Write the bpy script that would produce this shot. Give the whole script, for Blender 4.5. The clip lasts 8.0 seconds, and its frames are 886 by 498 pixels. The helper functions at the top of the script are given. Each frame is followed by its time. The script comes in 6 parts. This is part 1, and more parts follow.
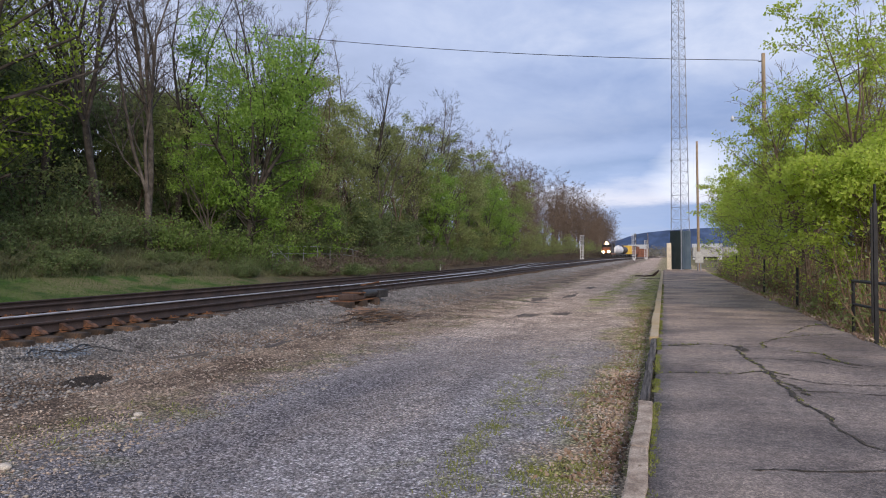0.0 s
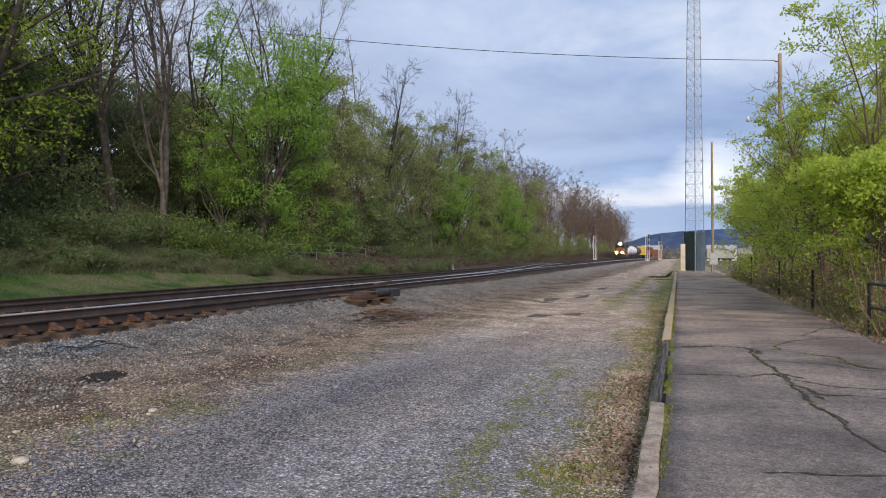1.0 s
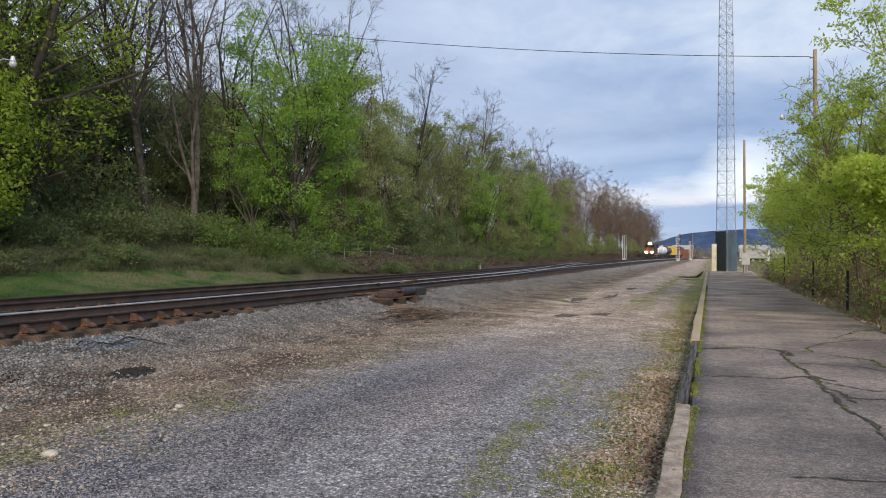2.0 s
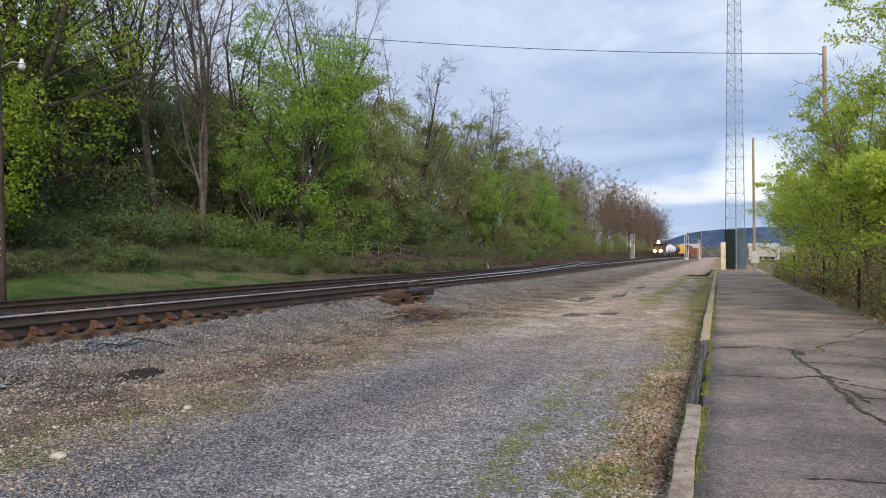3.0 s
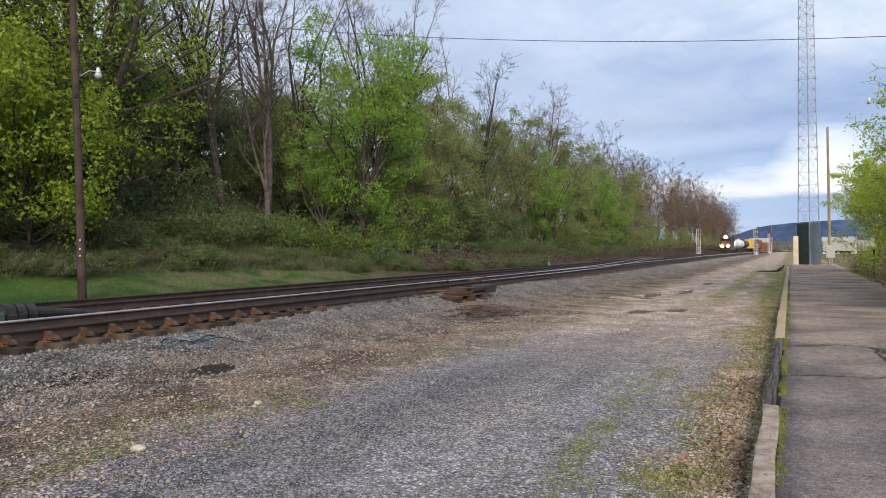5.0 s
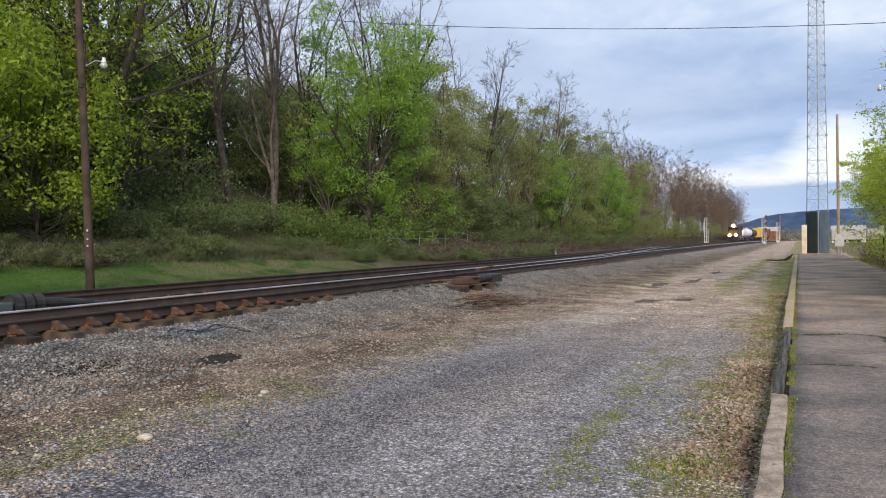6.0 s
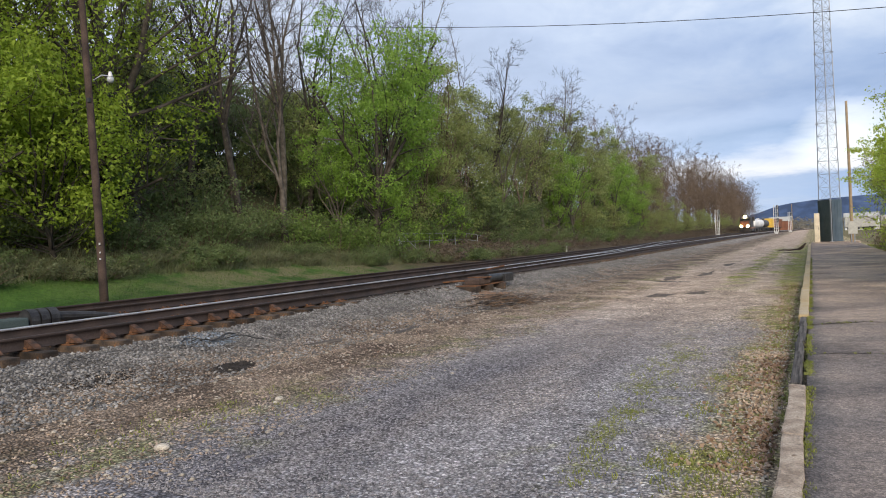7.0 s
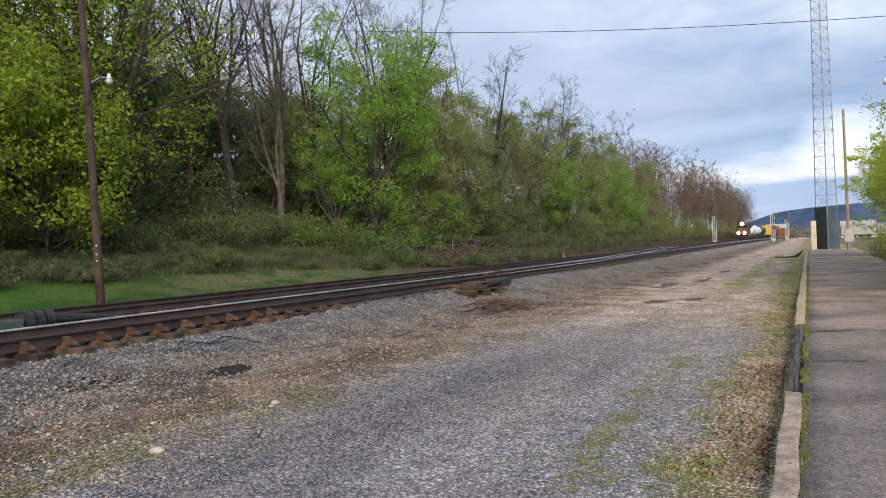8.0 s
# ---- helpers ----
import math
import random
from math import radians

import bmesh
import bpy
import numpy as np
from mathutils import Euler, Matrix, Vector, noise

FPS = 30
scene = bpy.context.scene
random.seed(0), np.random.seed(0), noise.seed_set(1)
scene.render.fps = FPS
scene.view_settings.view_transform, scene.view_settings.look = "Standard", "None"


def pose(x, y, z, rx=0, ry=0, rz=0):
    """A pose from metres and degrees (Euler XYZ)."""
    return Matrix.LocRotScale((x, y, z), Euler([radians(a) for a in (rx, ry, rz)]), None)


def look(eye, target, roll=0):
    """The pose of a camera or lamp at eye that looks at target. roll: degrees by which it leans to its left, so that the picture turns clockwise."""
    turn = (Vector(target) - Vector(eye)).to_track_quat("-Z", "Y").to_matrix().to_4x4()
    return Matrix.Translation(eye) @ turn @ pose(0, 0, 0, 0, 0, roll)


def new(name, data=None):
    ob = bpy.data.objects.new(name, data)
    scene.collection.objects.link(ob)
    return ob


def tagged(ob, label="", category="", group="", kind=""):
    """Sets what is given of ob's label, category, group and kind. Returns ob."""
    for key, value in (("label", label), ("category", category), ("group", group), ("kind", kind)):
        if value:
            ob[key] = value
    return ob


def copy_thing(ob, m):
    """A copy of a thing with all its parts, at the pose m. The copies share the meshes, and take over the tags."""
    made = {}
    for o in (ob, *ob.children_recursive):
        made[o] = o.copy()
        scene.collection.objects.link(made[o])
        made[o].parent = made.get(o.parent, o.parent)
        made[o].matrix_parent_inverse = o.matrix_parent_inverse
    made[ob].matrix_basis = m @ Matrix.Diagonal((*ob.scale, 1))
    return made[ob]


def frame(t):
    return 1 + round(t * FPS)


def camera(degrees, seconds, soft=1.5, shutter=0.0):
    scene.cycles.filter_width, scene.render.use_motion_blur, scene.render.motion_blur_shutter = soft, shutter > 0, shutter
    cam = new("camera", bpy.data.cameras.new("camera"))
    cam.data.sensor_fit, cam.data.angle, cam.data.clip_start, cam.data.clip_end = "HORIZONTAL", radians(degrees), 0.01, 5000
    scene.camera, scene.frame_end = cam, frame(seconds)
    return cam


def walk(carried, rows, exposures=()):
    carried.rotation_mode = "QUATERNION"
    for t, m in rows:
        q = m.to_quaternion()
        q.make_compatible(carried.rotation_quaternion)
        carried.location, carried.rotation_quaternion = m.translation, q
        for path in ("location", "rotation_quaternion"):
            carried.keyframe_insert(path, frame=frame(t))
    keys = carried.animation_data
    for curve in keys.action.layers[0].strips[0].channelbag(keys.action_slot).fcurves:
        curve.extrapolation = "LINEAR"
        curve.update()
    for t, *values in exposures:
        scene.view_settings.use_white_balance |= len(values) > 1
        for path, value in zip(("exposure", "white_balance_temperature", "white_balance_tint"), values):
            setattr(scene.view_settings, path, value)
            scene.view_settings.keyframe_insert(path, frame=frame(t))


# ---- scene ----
cam = camera(65.03, 8.0, soft=1.0)
ROWS = [
    (0, -0.000, -0.003, 1.600, 90.573, 0.438, 17.688),
    (0.5, 0.002, -0.008, 1.603, 90.607, 0.376, 17.869),
    (1, 0.012, -0.025, 1.603, 90.538, 0.048, 18.728),
    (1.5, 0.035, -0.015, 1.601, 90.537, 0.049, 20.341),
    (2, 0.055, 0.006, 1.599, 90.464, -0.159, 21.024),
    (3.5, 0.027, 0.048, 1.606, 90.398, 0.556, 22.603),
    (4, 0.013, 0.045, 1.607, 90.362, 0.761, 24.470),
    (4.5, -0.006, 0.046, 1.602, 90.565, 0.757, 25.948),
    (6, -0.028, 0.093, 1.593, 89.389, 0.719, 27.117),
    (6.5, -0.028, 0.101, 1.584, 89.443, 1.705, 27.850),
    (7, -0.027, 0.112, 1.586, 89.535, 2.698, 27.959),
    (7.5, -0.031, 0.119, 1.593, 89.517, 2.670, 27.882),
    (8, -0.025, 0.107, 1.591, 89.894, 2.239, 27.747),
]
walk(cam, [(t, pose(x, y, z, rx, ry, rz)) for t, x, y, z, rx, ry, rz in ROWS],
     [(0.0, 0.12, 6130, 16), (1.0, 0.17, 6240, 12), (2.0, 0.20, 6300, 9), (3.5, 0.36, 6420, 10), (8.0, 0.38, 6480, 9)])

# ---- light ----
SUN_EL, SUN_AZ = radians(27), radians(146)
world = bpy.data.worlds.new("sky")
scene.world = world
world.use_nodes = True
wn, wl = world.node_tree.nodes, world.node_tree.links
wn.clear()
w_out = wn.new("ShaderNodeOutputWorld")
w_bg = wn.new("ShaderNodeBackground")
w_sky = wn.new("ShaderNodeTexSky")
w_sky.sky_type = "NISHITA"
w_sky.sun_disc = False
w_sky.sun_elevation, w_sky.sun_rotation = SUN_EL, SUN_AZ
w_co = wn.new("ShaderNodeTexCoord")
w_sep = wn.new("ShaderNodeSeparateXYZ")
wl.new(w_co.outputs["Generated"], w_sep.inputs[0])


def wmath(op, a, b=None, clamp=False):
    n = wn.new("ShaderNodeMath")
    n.operation, n.use_clamp = op, clamp
    for i, v in enumerate((a, b)):
        if v is None:
            continue
        if isinstance(v, (int, float)):
            n.inputs[i].default_value = v
        else:
            wl.new(v, n.inputs[i])
    return n.outputs[0]


def wramp(fac, stops):
    n = wn.new("ShaderNodeValToRGB")
    e = n.color_ramp.elements
    while len(e) < len(stops):
        e.new(0.5)
    for el, (p, c) in zip(e, stops):
        el.position, el.color = p, (*c, 1)
    wl.new(fac, n.inputs[0])
    return n.outputs[0]


# cloud layers, flattened towards the horizon as a cloud deck is
w_up = wmath("ADD", wmath("MAXIMUM", w_sep.outputs[2], 0.0), 0.10)
w_px = wmath("DIVIDE", w_sep.outputs[0], w_up)
w_py = wmath("DIVIDE", w_sep.outputs[1], w_up)
w_comb = wn.new("ShaderNodeCombineXYZ")
wl.new(w_px, w_comb.inputs[0])
wl.new(w_py, w_comb.inputs[1])


def wnoise(scale, detail, rough, off):
    m = wn.new("ShaderNodeMapping")
    m.inputs["Location"].default_value = off
    m.inputs["Scale"].default_value = (1.0, 0.75, 1)
    wl.new(w_comb.outputs[0], m.inputs[0])
    n = wn.new("ShaderNodeTexNoise")
    n.inputs["Scale"].default_value, n.inputs["Detail"].default_value, n.inputs["Roughness"].default_value = scale, detail, rough
    n.inputs["Distortion"].default_value = 0.25
    wl.new(m.outputs[0], n.inputs["Vector"])
    return n.outputs["Fac"]


w_cloud = wramp(wmath("ADD", wmath("MULTIPLY", wnoise(0.55, 6, 0.55, (3.2, 1.0, 0)), 0.62), wmath("MULTIPLY", wnoise(1.9, 7, 0.6, (0.3, 5.0, 2)), 0.38)),
                [(0.36, (0.27, 0.36, 0.56)), (0.44, (0.40, 0.49, 0.70)), (0.50, (0.52, 0.60, 0.78)), (0.60, (0.80, 0.83, 0.92))])
# streaked layers along the horizon, with a thin bright rift under the deck
w_el = wmath("ADD", w_sep.outputs[2], wmath("MULTIPLY", wmath("SUBTRACT", wnoise(0.35, 6, 0.6, (7.0, 2.0, 0)), 0.5), 0.075))
w_el = wmath("ADD", w_el, wmath("MULTIPLY", wmath("SUBTRACT", wnoise(1.5, 7, 0.62, (2.0, 9.0, 3)), 0.5), 0.05))
w_low = wramp(w_el, [(0.0, (0.62, 0.66, 0.76)), (0.035, (0.40, 0.51, 0.74)), (0.060, (0.38, 0.48, 0.70)), (0.076, (0.96, 0.91, 0.93)), (0.092, (0.80, 0.81, 0.90)),
                     (0.108, (0.42, 0.53, 0.76)), (0.128, (0.30, 0.41, 0.63)), (0.150, (0.46, 0.55, 0.76)), (0.172, (0.29, 0.38, 0.59)), (0.21, (0.34, 0.43, 0.64))])
w_mask = wramp(w_sep.outputs[2], [(0.15, (1, 1, 1)), (0.27, (0, 0, 0))])
w_deck = wn.new("ShaderNodeMix")
w_deck.data_type = "RGBA"
wl.new(wmath("MULTIPLY", w_mask, 0.88), w_deck.inputs["Factor"])
wl.new(w_cloud, w_deck.inputs["A"])
wl.new(w_low, w_deck.inputs["B"])
# the thin place in the clouds before the low western light
w_gx = wmath("DIVIDE", wmath("SUBTRACT", w_sep.outputs[0], 0.042), 0.062)
w_gz = wmath("DIVIDE", wmath("SUBTRACT", w_el, 0.108), 0.045)
w_gd = wmath("ADD", wmath("SQRT", wmath("ADD", wmath("MULTIPLY", w_gx, w_gx), wmath("MULTIPLY", w_gz, w_gz))), wmath("MULTIPLY", wmath("SUBTRACT", wnoise(0.9, 6, 0.6, (1.5, 8.0, 4)), 0.5), 1.6))
w_front = wmath("GREATER_THAN", w_sep.outputs[1], 0.0)
w_glow = wmath("MULTIPLY", wramp(w_gd, [(0.0, (0.9, 0.9, 0.9)), (0.45, (0.6, 0.6, 0.6)), (1.0, (0, 0, 0))]), w_front)
w_mix = wn.new("ShaderNodeMix")
w_mix.data_type = "RGBA"
wl.new(w_glow, w_mix.inputs["Factor"])
wl.new(w_deck.outputs["Result"], w_mix.inputs["A"])
w_mix.inputs["B"].default_value = (1.12, 1.10, 1.10, 1)
w_west = wn.new("ShaderNodeMix")
w_west.data_type = "RGBA"
wl.new(wmath("MULTIPLY", wmath("MULTIPLY", w_sep.outputs[0], -1.0, True), 0.95, True), w_west.inputs["Factor"])
wl.new(w_mix.outputs["Result"], w_west.inputs["A"])
w_west.inputs["B"].default_value = (0.86, 0.87, 0.95, 1)
w_add = wn.new("ShaderNodeMix")
w_add.data_type = "RGBA"
w_add.inputs["Factor"].default_value = 0.94
w_gain = wn.new("ShaderNodeMix")
w_gain.data_type, w_gain.blend_type = "RGBA", "MULTIPLY"
w_gain.inputs["Factor"].default_value = 1.0
w_gain.inputs["B"].default_value = (9.5, 10.0, 10.3, 1)
wl.new(w_west.outputs["Result"], w_gain.inputs["A"])
wl.new(w_sky.outputs[0], w_add.inputs["A"])
wl.new(w_gain.outputs["Result"], w_add.inputs["B"])
wl.new(w_add.outputs["Result"], w_bg.inputs[0])
w_bg.inputs["Strength"].default_value = 0.088
wl.new(w_bg.outputs[0], w_out.inputs[0])

sun = new("sun", bpy.data.lights.new("sun", "SUN"))
sun.data.energy, sun.data.angle, sun.data.color = 3.0, radians(24), (1.0, 0.85, 0.67)
sun.matrix_world = look((0, 0, 0), (-math.sin(SUN_AZ) * math.cos(SUN_EL), -math.cos(SUN_AZ) * math.cos(SUN_EL), -math.sin(SUN_EL)))

# ---- materials ----


def material(name, c1, c2, scale=6.0, rough=0.8, fine=60.0, bump=0.3, metal=0.0, c3=None, obj_rand=0.0, island=0.0, spec=0.3, dist=0.02, coord="Object", stretch=None):
    """Two colours mixed by coarse noise, shaded by fine grain, with relief."""
    m = bpy.data.materials.new(name)
    m.use_nodes = True
    nt = m.node_tree
    N, L = nt.nodes, nt.links
    b = N["Principled BSDF"]
    b.inputs["Roughness"].default_value, b.inputs["Metallic"].default_value = rough, metal
    b.inputs["Specular IOR Level"].default_value = spec
    co = N.new("ShaderNodeTexCoord").outputs[coord]
    if stretch:
        mp = N.new("ShaderNodeMapping")
        mp.inputs["Scale"].default_value = stretch
        L.new(co, mp.inputs[0])
        co = mp.outputs[0]
    n1, n2 = N.new("ShaderNodeTexNoise"), N.new("ShaderNodeTexNoise")
    n1.inputs["Scale"].default_value, n1.inputs["Detail"].default_value = scale, 5
    n2.inputs["Scale"].default_value, n2.inputs["Detail"].default_value = fine, 3
    L.new(co, n1.inputs["Vector"])
    L.new(co, n2.inputs["Vector"])
    r = N.new("ShaderNodeValToRGB")
    e = r.color_ramp.elements
    e[0].position, e[0].color = 0.35, (*c1, 1)
    e[1].position, e[1].color = 0.65, (*c2, 1)
    if c3:
        x = e.new(0.72)
        x.color = (*c3, 1)
    L.new(n1.outputs["Fac"], r.inputs[0])
    mr = N.new("ShaderNodeMapRange")
    mr.inputs["From Min"].default_value, mr.inputs["From Max"].default_value = 0.3, 0.7
    mr.inputs["To Min"].default_value, mr.inputs["To Max"].default_value = 0.72, 1.28
    L.new(n2.outputs["Fac"], mr.inputs[0])
    mx = N.new("ShaderNodeMix")
    mx.data_type, mx.blend_type = "RGBA", "MULTIPLY"
    mx.inputs["Factor"].default_value = 1
    L.new(r.outputs[0], mx.inputs["A"])
    L.new(mr.outputs[0], mx.inputs["B"])
    out = mx.outputs["Result"]
    if obj_rand or island:
        src = N.new("ShaderNodeNewGeometry").outputs["Random Per Island"] if island else N.new("ShaderNodeObjectInfo").outputs["Random"]
        k = island or obj_rand
        m2 = N.new("ShaderNodeMapRange")
        m2.inputs["To Min"].default_value, m2.inputs["To Max"].default_value = 1 - k, 1 + k
        L.new(src, m2.inputs[0])
        mx2 = N.new("ShaderNodeMix")
        mx2.data_type, mx2.blend_type = "RGBA", "MULTIPLY"
        mx2.inputs["Factor"].default_value = 1
        L.new(out, mx2.inputs["A"])
        L.new(m2.outputs[0], mx2.inputs["B"])
        out = mx2.outputs["Result"]
    L.new(out, b.inputs["Base Color"])
    if bump:
        bp = N.new("ShaderNodeBump")
        bp.inputs["Strength"].default_value, bp.inputs["Distance"].default_value = bump, dist
        L.new(n2.outputs["Fac"], bp.inputs["Height"])
        L.new(bp.outputs[0], b.inputs["Normal"])
    return m


def leaf_material(name, ramp, trans=0.45):
    """Leaves: each one its own tint; light passes through."""
    m = bpy.data.materials.new(name)
    m.use_nodes = True
    N, L = m.node_tree.nodes, m.node_tree.links
    b = N["Principled BSDF"]
    b.inputs["Roughness"].default_value, b.inputs["Specular IOR Level"].default_value = 0.55, 0.25
    r = N.new("ShaderNodeValToRGB")
    e = r.color_ramp.elements
    while len(e) < len(ramp):
        e.new(0.5)
    for el, (p, c) in zip(e, ramp):
        el.position, el.color = p, (*c, 1)
    g = N.new("ShaderNodeNewGeometry")
    n = N.new("ShaderNodeTexNoise")
    n.inputs["Scale"].default_value, n.inputs["Detail"].default_value = 0.9, 3
    L.new(g.outputs["Position"], n.inputs["Vector"])
    md = N.new("ShaderNodeMath")
    md.operation = "MULTIPLY_ADD"
    md.inputs[1].default_value = 0.45
    L.new(g.outputs["Random Per Island"], md.inputs[0])
    a2 = N.new("ShaderNodeMath")
    a2.operation = "MULTIPLY_ADD"
    a2.inputs[1].default_value, a2.inputs[2].default_value = 1.3, -0.38
    L.new(n.outputs["Fac"], a2.inputs[0])
    L.new(a2.outputs[0], md.inputs[2])
    L.new(md.outputs[0], r.inputs[0])
    L.new(r.outputs[0], b.inputs["Base Color"])
    t = N.new("ShaderNodeBsdfTranslucent")
    L.new(r.outputs[0], t.inputs["Color"])
    mix = N.new("ShaderNodeMixShader")
    mix.inputs[0].default_value = trans
    L.new(b.outputs[0], mix.inputs[1])
    L.new(t.outputs[0], mix.inputs[2])
    L.new(mix.outputs[0], N["Material Output"].inputs["Surface"])
    return m


def asphalt_material():
    """Old asphalt: pale aggregate in dark binder, cross-wise bands of wear, patches."""
    m = bpy.data.materials.new("asphalt")
    m.use_nodes = True
    N, L = m.node_tree.nodes, m.node_tree.links
    b = N["Principled BSDF"]
    b.inputs["Specular IOR Level"].default_value = 0.2
    pos = N.new("ShaderNodeNewGeometry").outputs["Position"]

    def nz(scale, detail, stretch=(1, 1, 1)):
        mp = N.new("ShaderNodeMapping")
        mp.inputs["Scale"].default_value = stretch
        L.new(pos, mp.inputs[0])
        n = N.new("ShaderNodeTexNoise")
        n.inputs["Scale"].default_value, n.inputs["Detail"].default_value = scale, detail
        L.new(mp.outputs[0], n.inputs["Vector"])
        return n.outputs["Fac"]

    def ramp(f, stops):
        r = N.new("ShaderNodeValToRGB")
        e = r.color_ramp.elements
        while len(e) < len(stops):
            e.new(0.5)
        for el, (q, c) in zip(e, stops):
            el.position, el.color = q, (*c, 1)
        L.new(f, r.inputs[0])
        return r.outputs[0]

    def mul(a, c, f=1.0):
        n = N.new("ShaderNodeMix")
        n.data_type, n.blend_type = "RGBA", "MULTIPLY"
        n.inputs["Factor"].default_value = f
        L.new(a, n.inputs["A"])
        L.new(c, n.inputs["B"])
        return n.outputs["Result"]

    col = ramp(nz(0.55, 6), [(0.36, (0.13, 0.112, 0.104)), (0.5, (0.21, 0.18, 0.163)), (0.64, (0.29, 0.245, 0.212))])
    bands = ramp(nz(0.8, 5, (0.12, 1.6, 1)), [(0.30, (0.78, 0.76, 0.74)), (0.44, (0.98, 0.95, 0.91)), (0.56, (1.06, 1.01, 0.95)), (0.70, (1.28, 1.2, 1.1))])
    col = mul(col, bands)
    vor = N.new("ShaderNodeTexVoronoi")
    vor.inputs["Scale"].default_value = 75
    L.new(pos, vor.inputs["Vector"])
    sp = N.new("ShaderNodeSeparateColor")
    L.new(vor.outputs["Color"], sp.inputs[0])
    col = mul(col, ramp(sp.outputs[0], [(0.0, (0.62, 0.62, 0.62)), (0.55, (0.95, 0.95, 0.95)), (1.0, (1.6, 1.57, 1.5))]))
    col = mul(col, ramp(nz(9, 4), [(0.35, (0.8, 0.8, 0.8)), (0.6, (1.12, 1.12, 1.12))]))
    sy_ = N.new("ShaderNodeSeparateXYZ")
    L.new(pos, sy_.inputs[0])
    # tone along the walkway: darker and cooler before 7 m, paler and warmer past 22 m
    along_tone = N.new("ShaderNodeMapRange")
    along_tone.inputs["From Min"].default_value, along_tone.inputs["From Max"].default_value = 7.0, 22.0
    L.new(sy_.outputs[1], along_tone.inputs[0])
    col = mul(col, ramp(along_tone.outputs[0], [(0.0, (0.84, 0.87, 0.93)), (1.0, (1.22, 1.14, 1.04))]))
    L.new(col, b.inputs["Base Color"])
    rr_ = N.new("ShaderNodeMapRange")
    rr_.inputs["To Min"].default_value, rr_.inputs["To Max"].default_value = 0.6, 0.95
    L.new(nz(1.3, 4), rr_.inputs[0])
    L.new(rr_.outputs[0], b.inputs["Roughness"])
    bp = N.new("ShaderNodeBump")
    bp.inputs["Strength"].default_value, bp.inputs["Distance"].default_value = 0.6, 0.008
    L.new(vor.outputs["Distance"], bp.inputs["Height"])
    L.new(bp.outputs[0], b.inputs["Normal"])
    return m


M_ASPHALT = asphalt_material()
M_CRACK = material("crack_dirt", (0.03, 0.027, 0.024), (0.085, 0.07, 0.05), 8, 0.95, 80, 0.4)
M_CONCRETE = material("kerb_concrete", (0.25, 0.195, 0.15), (0.47, 0.39, 0.31), 7, 0.9, 60, 0.9, c3=(0.17, 0.12, 0.085), obj_rand=0.12)
M_CONCRETE_Y = material("kerb_faded_yellow", (0.36, 0.27, 0.14), (0.38, 0.315, 0.22), 2.2, 0.9, 60, 0.5, obj_rand=0.15)
M_TIMBER = material("weathered_timber", (0.03, 0.027, 0.025), (0.16, 0.145, 0.135), 9, 0.9, 40, 1.0, stretch=(4.0, 0.12, 4.0))
M_TIE = material("creosoted_tie", (0.03, 0.025, 0.022), (0.085, 0.058, 0.04), 5, 0.9, 40, 0.7, c3=(0.20, 0.095, 0.04), obj_rand=0.5)
M_DEADWOOD = material("rotten_wood", (0.06, 0.04, 0.028), (0.17, 0.115, 0.075), 4, 0.95, 40, 0.6, obj_rand=0.4)
M_RAIL = material("rusty_rail", (0.024, 0.019, 0.018), (0.048, 0.034, 0.03), 2, 0.7, 50, 0.3)
M_RAILTOP = material("polished_rail_top", (0.42, 0.41, 0.42), (0.62, 0.61, 0.60), 2, 0.4, 50, 0.05, metal=0.8)
M_RUST = material("rust", (0.055, 0.032, 0.022), (0.17, 0.08, 0.038), 7, 0.9, 50, 0.5)
M_BRACE = material("dark_rusty_brace", (0.025, 0.019, 0.017), (0.105, 0.052, 0.03), 9, 0.9, 50, 0.5, obj_rand=0.3)
M_DARKSTEEL = material("dark_steel", (0.02, 0.02, 0.022), (0.05, 0.05, 0.052), 6, 0.5, 50, 0.2, metal=0.2)
M_STONE = material("ballast_stone", (0.10, 0.098, 0.097), (0.24, 0.232, 0.225), 3, 0.9, 40, 0.3, island=0.55)
M_STONE_BR = material("brown_stone", (0.125, 0.095, 0.075), (0.35, 0.285, 0.23), 2, 0.9, 40, 0.3, island=0.6)
M_SOOT = material("sooty_stone", (0.016, 0.014, 0.013), (0.04, 0.034, 0.03), 8, 0.95, 60, 0.3, island=0.4)
M_BLUESTONE = material("blue_grey_stone", (0.10, 0.12, 0.145), (0.21, 0.24, 0.28), 3, 0.9, 40, 0.3, island=0.5)
M_BARK = material("grey_bark", (0.055, 0.047, 0.04), (0.13, 0.113, 0.098), 3, 0.95, 30, 0.6, obj_rand=0.3)
M_BARK_BR = material("brown_bark", (0.09, 0.067, 0.05), (0.18, 0.135, 0.10), 3, 0.95, 30, 0.6, obj_rand=0.3)
M_BARK_DK = material("dark_bark", (0.03, 0.026, 0.022), (0.075, 0.065, 0.055), 3, 0.95, 30, 0.6, obj_rand=0.3)
M_STEM_DK = material("brown_side_bark", (0.11, 0.08, 0.055), (0.23, 0.17, 0.12), 3, 0.9, 30, 0.4)
M_STEM = material("orange_brown_stem", (0.19, 0.12, 0.07), (0.34, 0.235, 0.155), 3, 0.9, 30, 0.3)
M_POLE = material("weathered_pole_wood", (0.22, 0.17, 0.11), (0.34, 0.26, 0.17), 2, 0.9, 40, 0.4)
M_POLE_DK = material("dark_pole_wood", (0.035, 0.025, 0.022), (0.08, 0.055, 0.045), 2, 0.9, 40, 0.5)
